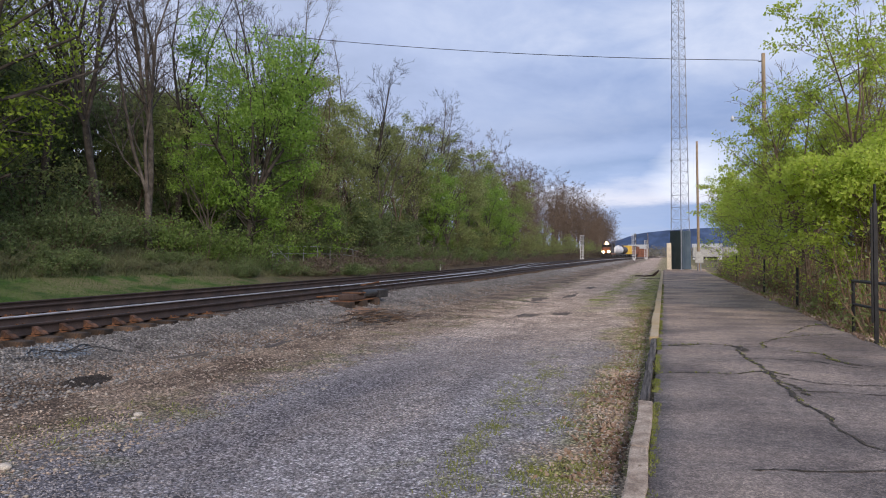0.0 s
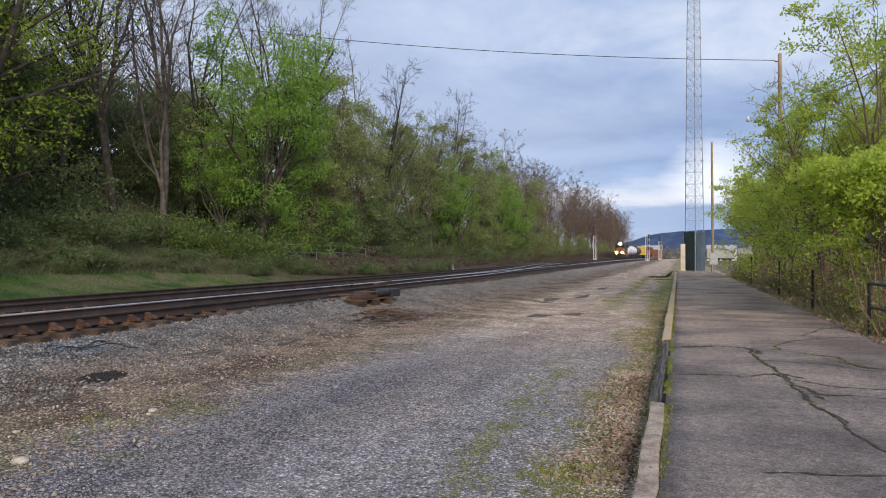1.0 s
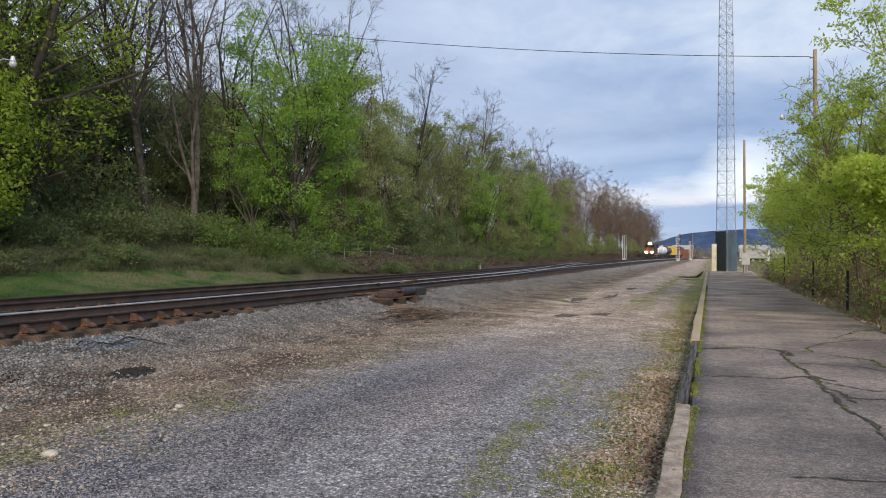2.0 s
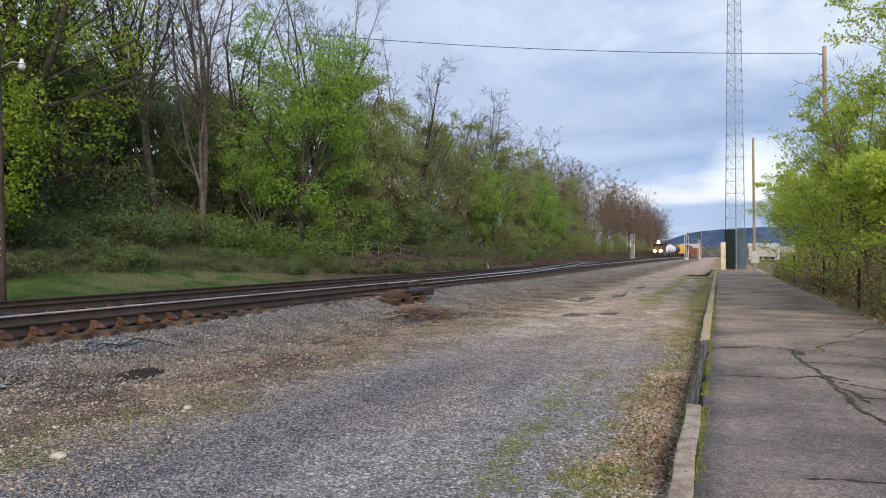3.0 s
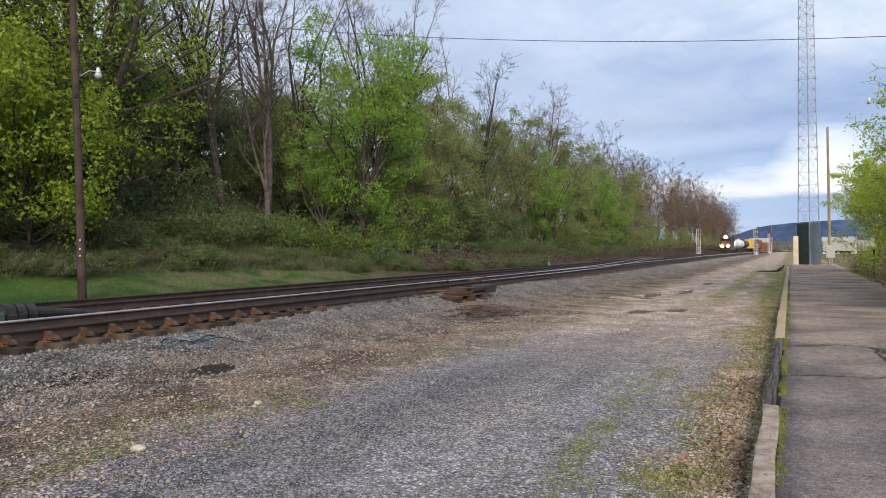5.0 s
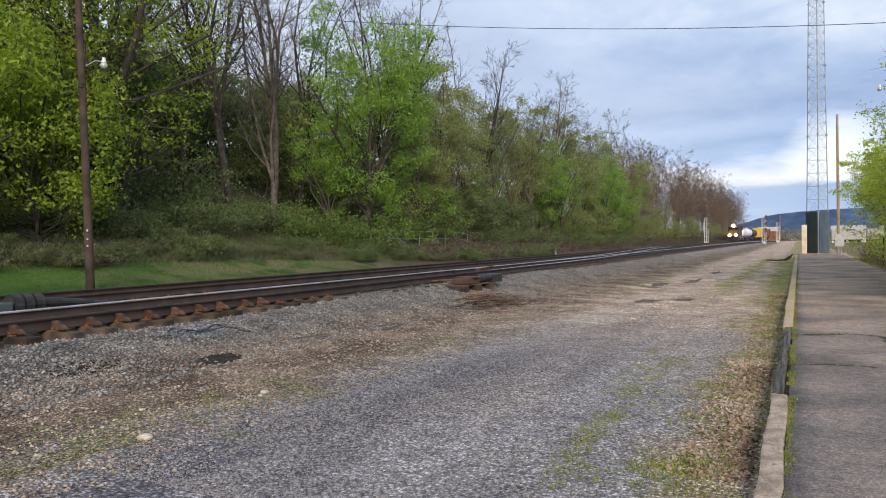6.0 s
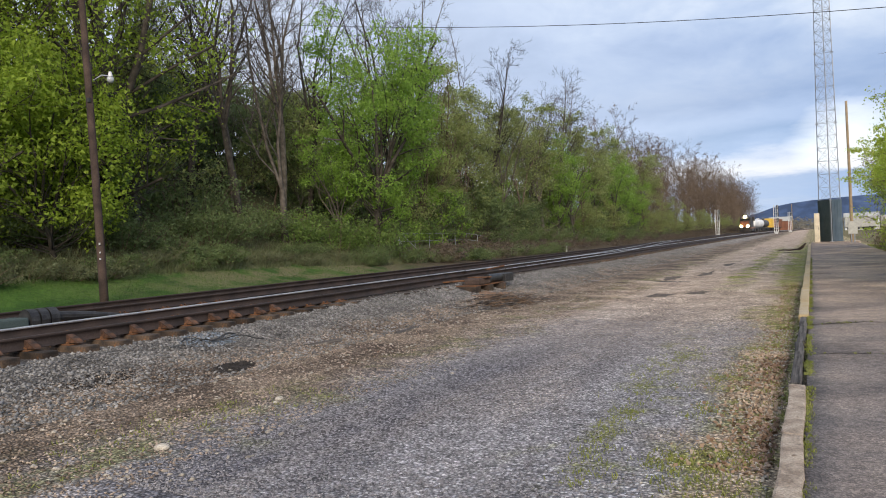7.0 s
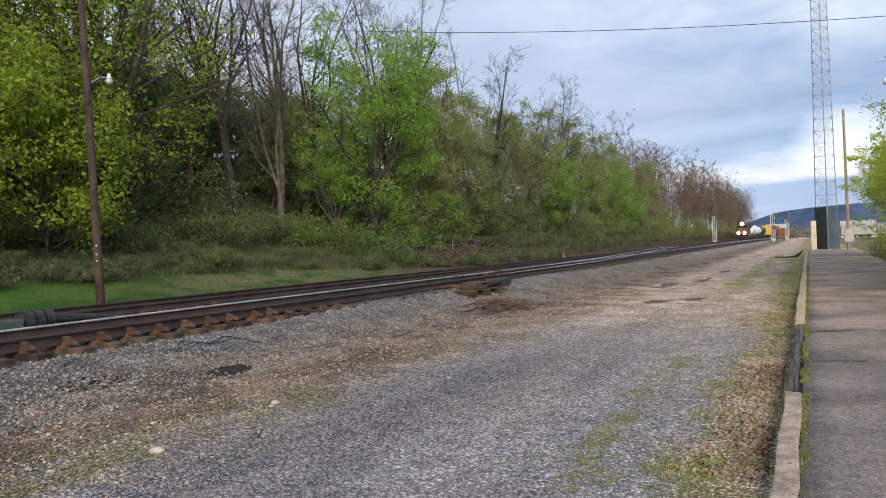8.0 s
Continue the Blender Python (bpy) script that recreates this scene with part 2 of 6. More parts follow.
M_GALV = material("galvanised_steel", (0.22, 0.24, 0.28), (0.34, 0.36, 0.40), 3, 0.5, 60, 0.1, metal=0.4)
M_BLACK = material("black_painted_pipe", (0.012, 0.012, 0.013), (0.03, 0.03, 0.03), 6, 0.45, 60, 0.1)
M_PANEL_DK = material("dark_green_panel", (0.035, 0.055, 0.055), (0.055, 0.075, 0.075), 1.2, 0.5, 50, 0.05)
M_PANEL = material("blue_grey_panel", (0.06, 0.09, 0.115), (0.095, 0.125, 0.15), 1.2, 0.5, 50, 0.05)
M_CREAM = material("cream_paint", (0.55, 0.48, 0.36), (0.66, 0.58, 0.44), 2, 0.6, 50, 0.1)
M_GREYBOX = material("grey_box_paint", (0.32, 0.32, 0.30), (0.44, 0.44, 0.41), 2, 0.6, 50, 0.1)
M_WIRE = material("wire", (0.02, 0.02, 0.025), (0.03, 0.03, 0.035), 6, 0.6, 60, 0.0)
M_SILVER = material("aluminium_paint", (0.5, 0.5, 0.5), (0.66, 0.66, 0.65), 3, 0.5, 50, 0.1, metal=0.2)
M_WHITE = material("white_tank_paint", (0.6, 0.61, 0.62), (0.75, 0.75, 0.75), 0.8, 0.5, 40, 0.1)
M_YELLOW = material("yellow_boxcar_paint", (0.55, 0.36, 0.05), (0.68, 0.46, 0.09), 0.8, 0.6, 40, 0.1)
M_LOCO = material("black_locomotive_paint", (0.02, 0.018, 0.018), (0.05, 0.042, 0.038), 1, 0.5, 40, 0.1)
M_LOCO_STRIPE = material("orange_locomotive_paint", (0.45, 0.16, 0.03), (0.55, 0.22, 0.05), 1, 0.5, 40, 0.1)
M_LOCO_NOSE = material("dark_red_nose_paint", (0.07, 0.03, 0.022), (0.12, 0.05, 0.035), 0.8, 0.6, 40, 0.1)
M_BROWNCAR = material("brown_boxcar_paint", (0.16, 0.07, 0.045), (0.24, 0.11, 0.07), 0.8, 0.7, 40, 0.1)
# bluish distance haze is mixed into the ridge's own colour
M_HILL_HAZED = material("ridge_with_painted_haze", (0.034, 0.060, 0.125), (0.058, 0.090, 0.165), 0.012, 1.0, 0.06, 0.0, coord="Object")
M_GLASS = material("dark_glass", (0.015, 0.018, 0.02), (0.02, 0.024, 0.026), 2, 0.1, 40, 0.0, spec=0.6)
M_LENS = material("lamp_glass", (0.30, 0.32, 0.33), (0.45, 0.47, 0.48), 6, 0.25, 50, 0.0, spec=0.6)

L_FRESH = leaf_material("fresh_leaf", [(0.0, (0.11, 0.19, 0.034)), (0.5, (0.225, 0.37, 0.06)), (1.0, (0.38, 0.55, 0.12))], 0.58)
L_BRIGHT = leaf_material("bright_green_leaf", [(0.0, (0.13, 0.195, 0.026)), (0.5, (0.255, 0.355, 0.042)), (1.0, (0.41, 0.52, 0.075))], 0.55)
L_YELLOW = leaf_material("yellow_green_leaf", [(0.0, (0.29, 0.38, 0.06)), (0.5, (0.46, 0.57, 0.08)), (1.0, (0.66, 0.74, 0.17))], 0.62)
L_OLIVE = leaf_material("olive_leaf", [(0.0, (0.15, 0.175, 0.065)), (0.5, (0.26, 0.305, 0.11)), (1.0, (0.35, 0.40, 0.15))], 0.52)
L_DEEP = leaf_material("undergrowth_leaf", [(0.0, (0.065, 0.095, 0.04)), (0.5, (0.14, 0.19, 0.075)), (1.0, (0.23, 0.30, 0.125))], 0.5)
L_MIDGREEN = leaf_material("mid_green_leaf", [(0.0, (0.08, 0.125, 0.035)), (0.5, (0.155, 0.235, 0.06)), (1.0, (0.26, 0.36, 0.10))], 0.5)
L_SCRUB = leaf_material("scrub_leaf", [(0.0, (0.08, 0.085, 0.05)), (0.5, (0.14, 0.16, 0.08)), (1.0, (0.22, 0.235, 0.13))], 0.4)
L_FARWOOD = leaf_material("far_budding_wood", [(0.0, (0.11, 0.10, 0.09)), (0.5, (0.18, 0.17, 0.14)), (1.0, (0.25, 0.25, 0.19))], 0.3)
L_GRASS = leaf_material("grass_blade", [(0.0, (0.11, 0.13, 0.03)), (0.5, (0.21, 0.235, 0.055)), (1.0, (0.36, 0.34, 0.13))], 0.3)
L_LAWN = leaf_material("lawn_blade", [(0.0, (0.03, 0.072, 0.014)), (0.5, (0.058, 0.12, 0.02)), (1.0, (0.10, 0.17, 0.032))], 0.3)
L_DRY = leaf_material("dry_leaf", [(0.0, (0.12, 0.065, 0.04)), (0.5, (0.30, 0.205, 0.14)), (1.0, (0.60, 0.50, 0.39))], 0.15)
L_BROWNBUSH = leaf_material("brown_brush", [(0.0, (0.05, 0.041, 0.033)), (0.5, (0.10, 0.08, 0.062)), (1.0, (0.165, 0.135, 0.10))], 0.15)

# ---- mesh tools ----


def np_mesh(name, verts, faces):
    """A mesh from arrays: faces all with the same number of corners."""
    me = bpy.data.meshes.new(name)
    verts, faces = np.asarray(verts, np.float32), np.asarray(faces, np.int32)
    me.vertices.add(len(verts))
    me.vertices.foreach_set("co", verts.ravel())
    k = faces.shape[1]
    me.loops.add(faces.size)
    me.loops.foreach_set("vertex_index", faces.ravel())
    me.polygons.add(len(faces))
    me.polygons.foreach_set("loop_start", np.arange(0, faces.size, k, dtype=np.int32))
    me.polygons.foreach_set("loop_total", np.full(len(faces), k, np.int32))
    me.update(calc_edges=True)
    return me


def put(name, me, mat, parent=None, label="", smooth=False):
    ob = new(name, me)
    if mat and not me.materials:
        me.materials.append(mat)
    if smooth:
        me.polygons.foreach_set("use_smooth", np.ones(len(me.polygons), bool))
    if parent:
        ob.parent = parent
    if label:
        ob["label"] = label
    return ob


def part(name, bm, mat, parent=None, label="", smooth=False):
    me = bpy.data.meshes.new(name)
    bm.normal_update()
    bm.to_mesh(me)
    bm.free()
    return put(name, me, mat, parent, label, smooth)


def base(name, m, label, category, group="", kind=""):
    e = new(name)
    e.empty_display_size = 0.2
    e.matrix_basis = m
    return tagged(e, label, category, group, kind)


def box(bm, x0, x1, y0, y1, z0, z1, bevel=0.0):
    g = bmesh.ops.create_cube(bm, size=1, matrix=Matrix.Translation(((x0 + x1) / 2, (y0 + y1) / 2, (z0 + z1) / 2)) @ Matrix.Diagonal((x1 - x0, y1 - y0, z1 - z0, 1)))
    if bevel:
        ed = list({e for v in g["verts"] for e in v.link_edges})
        bmesh.ops.bevel(bm, geom=ed, offset=bevel, segments=2, affect="EDGES", profile=0.6)
    return bm


def tube(bm, p, q, r0, r1=None, n=8, caps=True):
    p, q = Vector(p), Vector(q)
    d = q - p
    m = Matrix.Translation((p + q) / 2) @ d.to_track_quat("Z", "Y").to_matrix().to_4x4()
    bmesh.ops.create_cone(bm, cap_ends=caps, segments=n, radius1=r0, radius2=r0 if r1 is None else r1, depth=d.length, matrix=m)
    return bm


def B():
    return bmesh.new()


def hermite(points, v):
    """Smooth curve through (v, value) points."""
    a = np.array(points, float)
    s = np.gradient(a[:, 1], a[:, 0])
    v = np.clip(np.asarray(v, float), a[0, 0], a[-1, 0])
    i = np.clip(np.searchsorted(a[:, 0], v, "right") - 1, 0, len(a) - 2)
    h = a[i + 1, 0] - a[i, 0]
    u = (v - a[i, 0]) / h
    return ((2 * u**3 - 3 * u**2 + 1) * a[i, 1] + (u**3 - 2 * u**2 + u) * h * s[i] + (3 * u**2 - 2 * u**3) * a[i + 1, 1] + (u**3 - u**2) * h * s[i + 1])


# ---- the lie of the land ----
TRACK_A = [(-60, -10.15), (0, -10.15), (60, -10.25), (120, -10.5), (180, -9.6), (250, -6.2), (330, 0.5), (430, 13)]
TRACK_B = [(-60, -13.85), (0, -13.85), (40, -13.95), (100, -15.6), (150, -16.9), (210, -17.3), (270, -16.6), (340, -13.0), (430, -4)]
PROFILE = [(-2500, 20), (-160, 21), (-110, 20), (-75, 16), (-50, 10.5), (-38, 6.3), (-33, 4.3), (-29, 2.5), (-26.2, 1.25), (-24.2, 0.55), (-22, 0.12), (-19.5, 0.0), (-17.6, 0.05)]


def ground_z(x, y):
    """Height of the ground at a place."""
    x, y = np.broadcast_arrays(np.asarray(x, float), np.asarray(y, float))
    left = np.interp(x, [p[0] for p in PROFILE], [p[1] for p in PROFILE])
    fade = np.interp(np.abs(y), [0, 105, 170, 450, 700], [1, 1, 0.62, 0.5, 0])
    left = np.where(x < -27, 0.45 + (left - 0.45) * fade, left)
    ta, tb = hermite(TRACK_A, y), hermite(TRACK_B, y)
    bed_r, bed_l = ta + 1.35, tb - 1.6
    up = np.clip((bed_r + 1.75 - x) / 1.75, 0, 1)
    right = -0.12 + 0.0 * x
    right = np.where(x > 3.7, -0.12 - np.clip((x - 3.7) / 8, 0, 1) * 0.7, right)
    z = right + (0.355 + 0.12) * up
    apron = np.clip((bed_r + 4.2 - x) / 2.6, 0, 1) * 0.10 * (1 - up)
    z = z + apron
    down = np.clip((bed_l - x) / 1.6, 0, 1)
    z = np.where(x < bed_l, 0.355 * (1 - down) + np.minimum(left, 30) * down, z)
    z = np.where(x < bed_l - 1.6, left, z)
    z = np.where((x < bed_r - 0.02) & (x > bed_l), z - 0.035 + 0.085 * np.clip((y - 9.5) / 4, 0, 1) * np.clip((34 - y) / 8, 0, 1), z)
    return z


def gz(x, y):
    return float(ground_z(x, y))


def ground_material():
    m = bpy.data.materials.new("ground_cover")
    m.use_nodes = True
    N, L = m.node_tree.nodes, m.node_tree.links
    b = N["Principled BSDF"]
    b.inputs["Roughness"].default_value, b.inputs["Specular IOR Level"].default_value = 0.92, 0.2
    pos = N.new("ShaderNodeNewGeometry").outputs["Position"]
    sep = N.new("ShaderNodeSeparateXYZ")
    L.new(pos, sep.inputs[0])

    def nz(scale, detail=4, rough=0.55, stretch=None):
        n = N.new("ShaderNodeTexNoise")
        n.inputs["Scale"].default_value, n.inputs["Detail"].default_value, n.inputs["Roughness"].default_value = scale, detail, rough
        if stretch:
            mp = N.new("ShaderNodeMapping")
            mp.inputs["Scale"].default_value = stretch
            L.new(pos, mp.inputs[0])
            L.new(mp.outputs[0], n.inputs["Vector"])
        else:
            L.new(pos, n.inputs["Vector"])
        return n.outputs["Fac"]

    def mth(op, a, c=0.0, clamp=False):
        n = N.new("ShaderNodeMath")
        n.operation, n.use_clamp = op, clamp
        for i, v in enumerate((a, c)):
            if isinstance(v, (int, float)):
                n.inputs[i].default_value = v
            else:
                L.new(v, n.inputs[i])
        return n.outputs[0]

    def rng(v, a, c, lo=0.0, hi=1.0):
        n = N.new("ShaderNodeMapRange")
        n.interpolation_type = "SMOOTHSTEP"
        for k, x in (("From Min", a), ("From Max", c), ("To Min", lo), ("To Max", hi)):
            n.inputs[k].default_value = x
        L.new(v, n.inputs[0])
        return n.outputs[0]

    def mix(f, a, c, mode="MIX"):
        n = N.new("ShaderNodeMix")
        n.data_type, n.blend_type = "RGBA", mode
        for k, v in (("Factor", f), ("A", a), ("B", c)):
            if isinstance(v, (int, float)):
                n.inputs[k].default_value = v
            elif isinstance(v, tuple):
                n.inputs[k].default_value = (*v, 1)
            else:
                L.new(v, n.inputs[k])
        return n.outputs["Result"]

    wob = mth("MULTIPLY", mth("SUBTRACT", nz(0.45, 5), 0.5), 2.2)
    x = mth("ADD", sep.outputs[0], wob)
    y = sep.outputs[1]
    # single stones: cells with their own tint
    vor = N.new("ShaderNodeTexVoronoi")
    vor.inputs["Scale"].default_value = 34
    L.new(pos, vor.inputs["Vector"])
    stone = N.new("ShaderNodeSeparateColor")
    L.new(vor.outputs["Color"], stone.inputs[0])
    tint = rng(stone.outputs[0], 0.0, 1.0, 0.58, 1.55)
    big = nz(0.9, 4)
    streak = nz(0.5, 4, 0.6, (1.6, 0.16, 1))
    gravel = mix(rng(streak, 0.33, 0.67), (0.185, 0.176, 0.188), (0.36, 0.346, 0.358))
    gravel = mix(rng(nz(0.8, 5, 0.6, (1.0, 0.3, 1)), 0.46, 0.66, 0.0, 0.55), gravel, (0.39, 0.33, 0.285))
    gravel_far = mix(rng(big, 0.35, 0.65), (0.41, 0.315, 0.245), (0.64, 0.505, 0.395))
    rut = mth("MULTIPLY", mth("MULTIPLY", rng(x, -5.2, -4.4), rng(x, -2.6, -3.6)), rng(y, 15, 8))
    gravel = mix(mth("MULTIPLY", rut, rng(nz(1.1, 5, 0.6, (1.0, 0.35, 1)), 0.35, 0.62, 0.2, 0.85)), gravel, (0.14, 0.138, 0.16))
    gravel = mix(rng(y, 7, 20), gravel, gravel_far)
    brown = mix(rng(big, 0.35, 0.65), (0.12, 0.088, 0.066), (0.31, 0.24, 0.182))
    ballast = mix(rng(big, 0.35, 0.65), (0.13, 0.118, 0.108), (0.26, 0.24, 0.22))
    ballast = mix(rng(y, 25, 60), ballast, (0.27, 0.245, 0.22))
    litter = mix(rng(nz(2.5, 4), 0.4, 0.6), (0.25, 0.235, 0.085), (0.43, 0.335, 0.235))
    lawn = mix(rng(nz(0.35, 4), 0.4, 0.6), (0.032, 0.078, 0.014), (0.06, 0.12, 0.021))
    lawn = mix(mth("MULTIPLY", rng(y, 13, 26), rng(nz(0.7, 5), 0.35, 0.6)), lawn, (0.14, 0.13, 0.07))
    lawn = mix(rng(y, 30, 44), lawn, (0.085, 0.066, 0.045))
    floor_c = mix(rng(nz(0.3, 5), 0.4, 0.6), (0.055, 0.068, 0.026), (0.10, 0.095, 0.048))
    bed = mth("MULTIPLY", mth("MULTIPLY", rng(sep.outputs[0], -17.6, -16.4), rng(sep.outputs[0], -8.7, -9.3)), rng(y, 55, 25))
    ballast = mix(mth("MULTIPLY", bed, 0.85), ballast, (0.085, 0.07, 0.062))
    c = mix(rng(x, -17.2, -18.2), ballast, (0.20, 0.165, 0.115))
    c = mix(rng(x, -18.4, -19.6), c, lawn)
    c = mix(rng(x, -24.6, -26.2), c, floor_c)
    c = mix(rng(x, -8.2, -7.3), c, brown)
    c = mix(rng(x, -6.0, -4.6), c, gravel)
    c = mix(mth("MULTIPLY", mth("MULTIPLY", rng(x, -6.3, -5.6), rng(x, -4.3, -4.9)), rng(nz(1.6, 5), 0.46, 0.66, 0.0, 0.7)), c, (0.19, 0.19, 0.07))
    c = mix(rng(x, -1.35, -0.75), c, litter)
    weed = mth("MULTIPLY", mth("MULTIPLY", rng(x, -2.25, -1.75), rng(x, -1.2, -1.55)), mth("MULTIPLY", rng(nz(2.2, 6), 0.50, 0.68), rng(y, 16, 10)))
    c = mix(mth("MULTIPLY", weed, 0.75), c, (0.21, 0.215, 0.06))
    moss = mth("MULTIPLY", rng(nz(0.9, 5), 0.40, 0.58), rng(y, 18, 28))
    moss = mth("MULTIPLY", moss, mth("MAXIMUM", rng(x, -1.5, -0.9), mth("MULTIPLY", rng(x, -2.7, -2.3), rng(x, -1.6, -2.0))))
    c = mix(mth("MULTIPLY", moss, rng(y, 75, 55)), c, (0.27, 0.275, 0.075))
    c = mix(rng(sep.outputs[0], 3.7, 4.6), c, mix(rng(nz(0.8, 4), 0.4, 0.6), (0.09, 0.10, 0.03), (0.20, 0.15, 0.09)))
    # shade between the stones, painted into the colour: each cell darkens towards its edge
    gap_shade = rng(vor.outputs["Distance"], 0.28, 0.62, 1.12, 0.45)
    tint = mth("MULTIPLY", tint, gap_shade)
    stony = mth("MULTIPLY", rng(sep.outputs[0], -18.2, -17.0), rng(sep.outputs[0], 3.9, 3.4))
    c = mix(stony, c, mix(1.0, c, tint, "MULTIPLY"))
    grain = mth("MULTIPLY", rng(nz(25, 3), 0.3, 0.7, 0.72, 1.28), rng(nz(5.5, 5, 0.65), 0.3, 0.7, 0.76, 1.24))
    c = mix(1.0, c, grain, "MULTIPLY")
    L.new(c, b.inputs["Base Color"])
    bp = N.new("ShaderNodeBump")
    bp.inputs["Strength"].default_value, bp.inputs["Distance"].default_value = 0.7, 0.025
    h = mth("ADD", mth("MULTIPLY", vor.outputs["Distance"], -1.0), mth("MULTIPLY", nz(7, 4), 0.8))
    L.new(h, bp.inputs["Height"])
    L.new(bp.outputs[0], b.inputs["Normal"])
    return m


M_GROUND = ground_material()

xs = np.unique(np.concatenate([[-2500, -1200, -600, -300, -200], np.arange(-160, -40, 6), np.arange(-40, -20, 1.5), np.arange(-20, -5, 0.3), np.arange(-5, 4.2, 0.25), np.arange(4.2, 14, 1.4), [20, 40, 90, 200, 500, 1200, 2500]]))
ys = np.unique(np.concatenate([[-2500, -900, -400, -150, -60, -20], np.arange(-8, 3, 1.0), np.arange(3, 30, 0.3), np.arange(30, 80, 1.2), np.arange(80, 450, 8), [520, 700, 1000, 1600, 2600]]))
gx, gy = np.meshgrid(xs, ys)
zz = ground_z(gx, gy)
soft = np.array([[noise.noise(Vector((float(a) * 0.35, float(b_) * 0.35, 0))) * 0.05 + noise.noise(Vector((float(a) * 1.6, float(b_) * 1.6, 5))) * 0.02 for a, b_ in zip(ra, rb)] for ra, rb in zip(gx, gy)])
near = (gx > -45) & (gx < -0.45)
zz = zz + soft * np.where(near, 1.0, 0.0) * np.where((gx < hermite(TRACK_A, gy) + 1.5) & (gx > hermite(TRACK_B, gy) - 1.6), 0.25, 1.0)
nx, ny = len(xs), len(ys)
idx = np.arange(nx * ny).reshape(ny, nx)
quads = np.stack([idx[:-1, :-1], idx[:-1, 1:], idx[1:, 1:], idx[1:, :-1]], -1).reshape(-1, 4)
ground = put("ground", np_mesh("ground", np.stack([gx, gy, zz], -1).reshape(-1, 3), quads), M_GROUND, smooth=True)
tagged(ground, "gravel yard with ballast, lawn and wooded bank", "ground", kind="structure")

# ---- paved path and its edging ----
PATH_R = 3.6
path_y = np.concatenate([np.arange(-60, 3, 1.5), np.arange(3, 76, 0.5)])
path_x = np.linspace(-0.13, PATH_R, 16)
px_, py_ = np.meshgrid(path_x, path_y)
edge = np.array([noise.noise(Vector((0.0, float(v) * 0.55, 3.0))) * 0.22 for v in path_y])
px_[:, -1] += edge
px_[:, -2] += edge * 0.6
pz_ = np.array([[noise.noise(Vector((float(a) * 0.5, float(b_) * 0.3, 9))) * 0.012 for a, b_ in zip(ra, rb)] for ra, rb in zip(px_, py_)])
pz_[:, -1] -= 0.05
bot = pz_ - 0.3
n0, n1 = px_.shape
pid = np.arange(n0 * n1).reshape(n0, n1)
pq = np.stack([pid[:-1, :-1], pid[:-1, 1:], pid[1:, 1:], pid[1:, :-1]], -1).reshape(-1, 4)
side = []
for col in (0, n1 - 1):
    a = pid[:, col]
    side += [(a[i], a[i + 1], a[i + 1] + n0 * n1, a[i] + n0 * n1) for i in range(n0 - 1)]
pv = np.concatenate([np.stack([px_, py_, pz_], -1).reshape(-1, 3), np.stack([px_, py_, bot], -1).reshape(-1, 3)])
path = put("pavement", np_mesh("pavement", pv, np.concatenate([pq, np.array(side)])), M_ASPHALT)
tagged(path, "worn cracked asphalt walkway along the yard", "pavement", kind="structure")


def path_height(x, y):
    return noise.noise(Vector((x * 0.5, y * 0.3, 9))) * 0.012


def edging(y0, y1, x0, x1, top, mat, bevel=0.015, rough=0.0):
    bm = box(B(), x0, x1, y0, y1, -0.35, top, bevel)
    if rough:
        bmesh.ops.subdivide_edges(bm, edges=[e for e in bm.edges if abs((e.verts[0].co - e.verts[1].co).y) > 0.5], cuts=14)
        for v in bm.verts:
            v.co += Vector((noise.noise(v.co * 1.1) + 0.5 * noise.noise(v.co * 6), 0, noise.noise(v.co * 0.9 + Vector((4, 4, 4))) + 0.5 * noise.noise(v.co * 7))) * rough
    return bm


kerb = base("kerb", pose(0, 0, 0), "low concrete and timber edging beside the asphalt walkway", "kerb", kind="structure")
for a, c in ((-18.1, -15.1), (-15.08, -12.06), (-12.04, -9.04), (-9.02, -6.02), (-6.0, -2.9), (-2.88, 0.2), (0.22, 3.1), (3.12, 5.9), (5.92, 7.75)):
    part("kerb_block", edging(a, c, -0.285, -0.135, 0.035, M_CONCRETE, 0.02, 0.018), M_CONCRETE, kerb, "weathered pale concrete block")
part("timber", edging(7.85, 10.75, -0.275, -0.175, 0.02, M_TIMBER, 0.02, 0.03), M_TIMBER, kerb, "split grey weathered timber")
part("timber", edging(10.77, 13.75, -0.255, -0.15, 0.02, M_TIMBER, 0.02, 0.028), M_TIMBER, kerb, "split grey weathered timber")
yy = 13.8
while yy < 66:
    part("kerb_block", edging(yy, yy + 3.0, -0.30 + 0.01 * math.sin(yy), -0.13, 0.04, M_CONCRETE_Y, 0.02, 0.01), M_CONCRETE_Y, kerb, "concrete block with faded yellow paint")
    yy += 3.02

# ---- railway tracks ----
RAIL_Z, HALF = 0.60, 0.7525


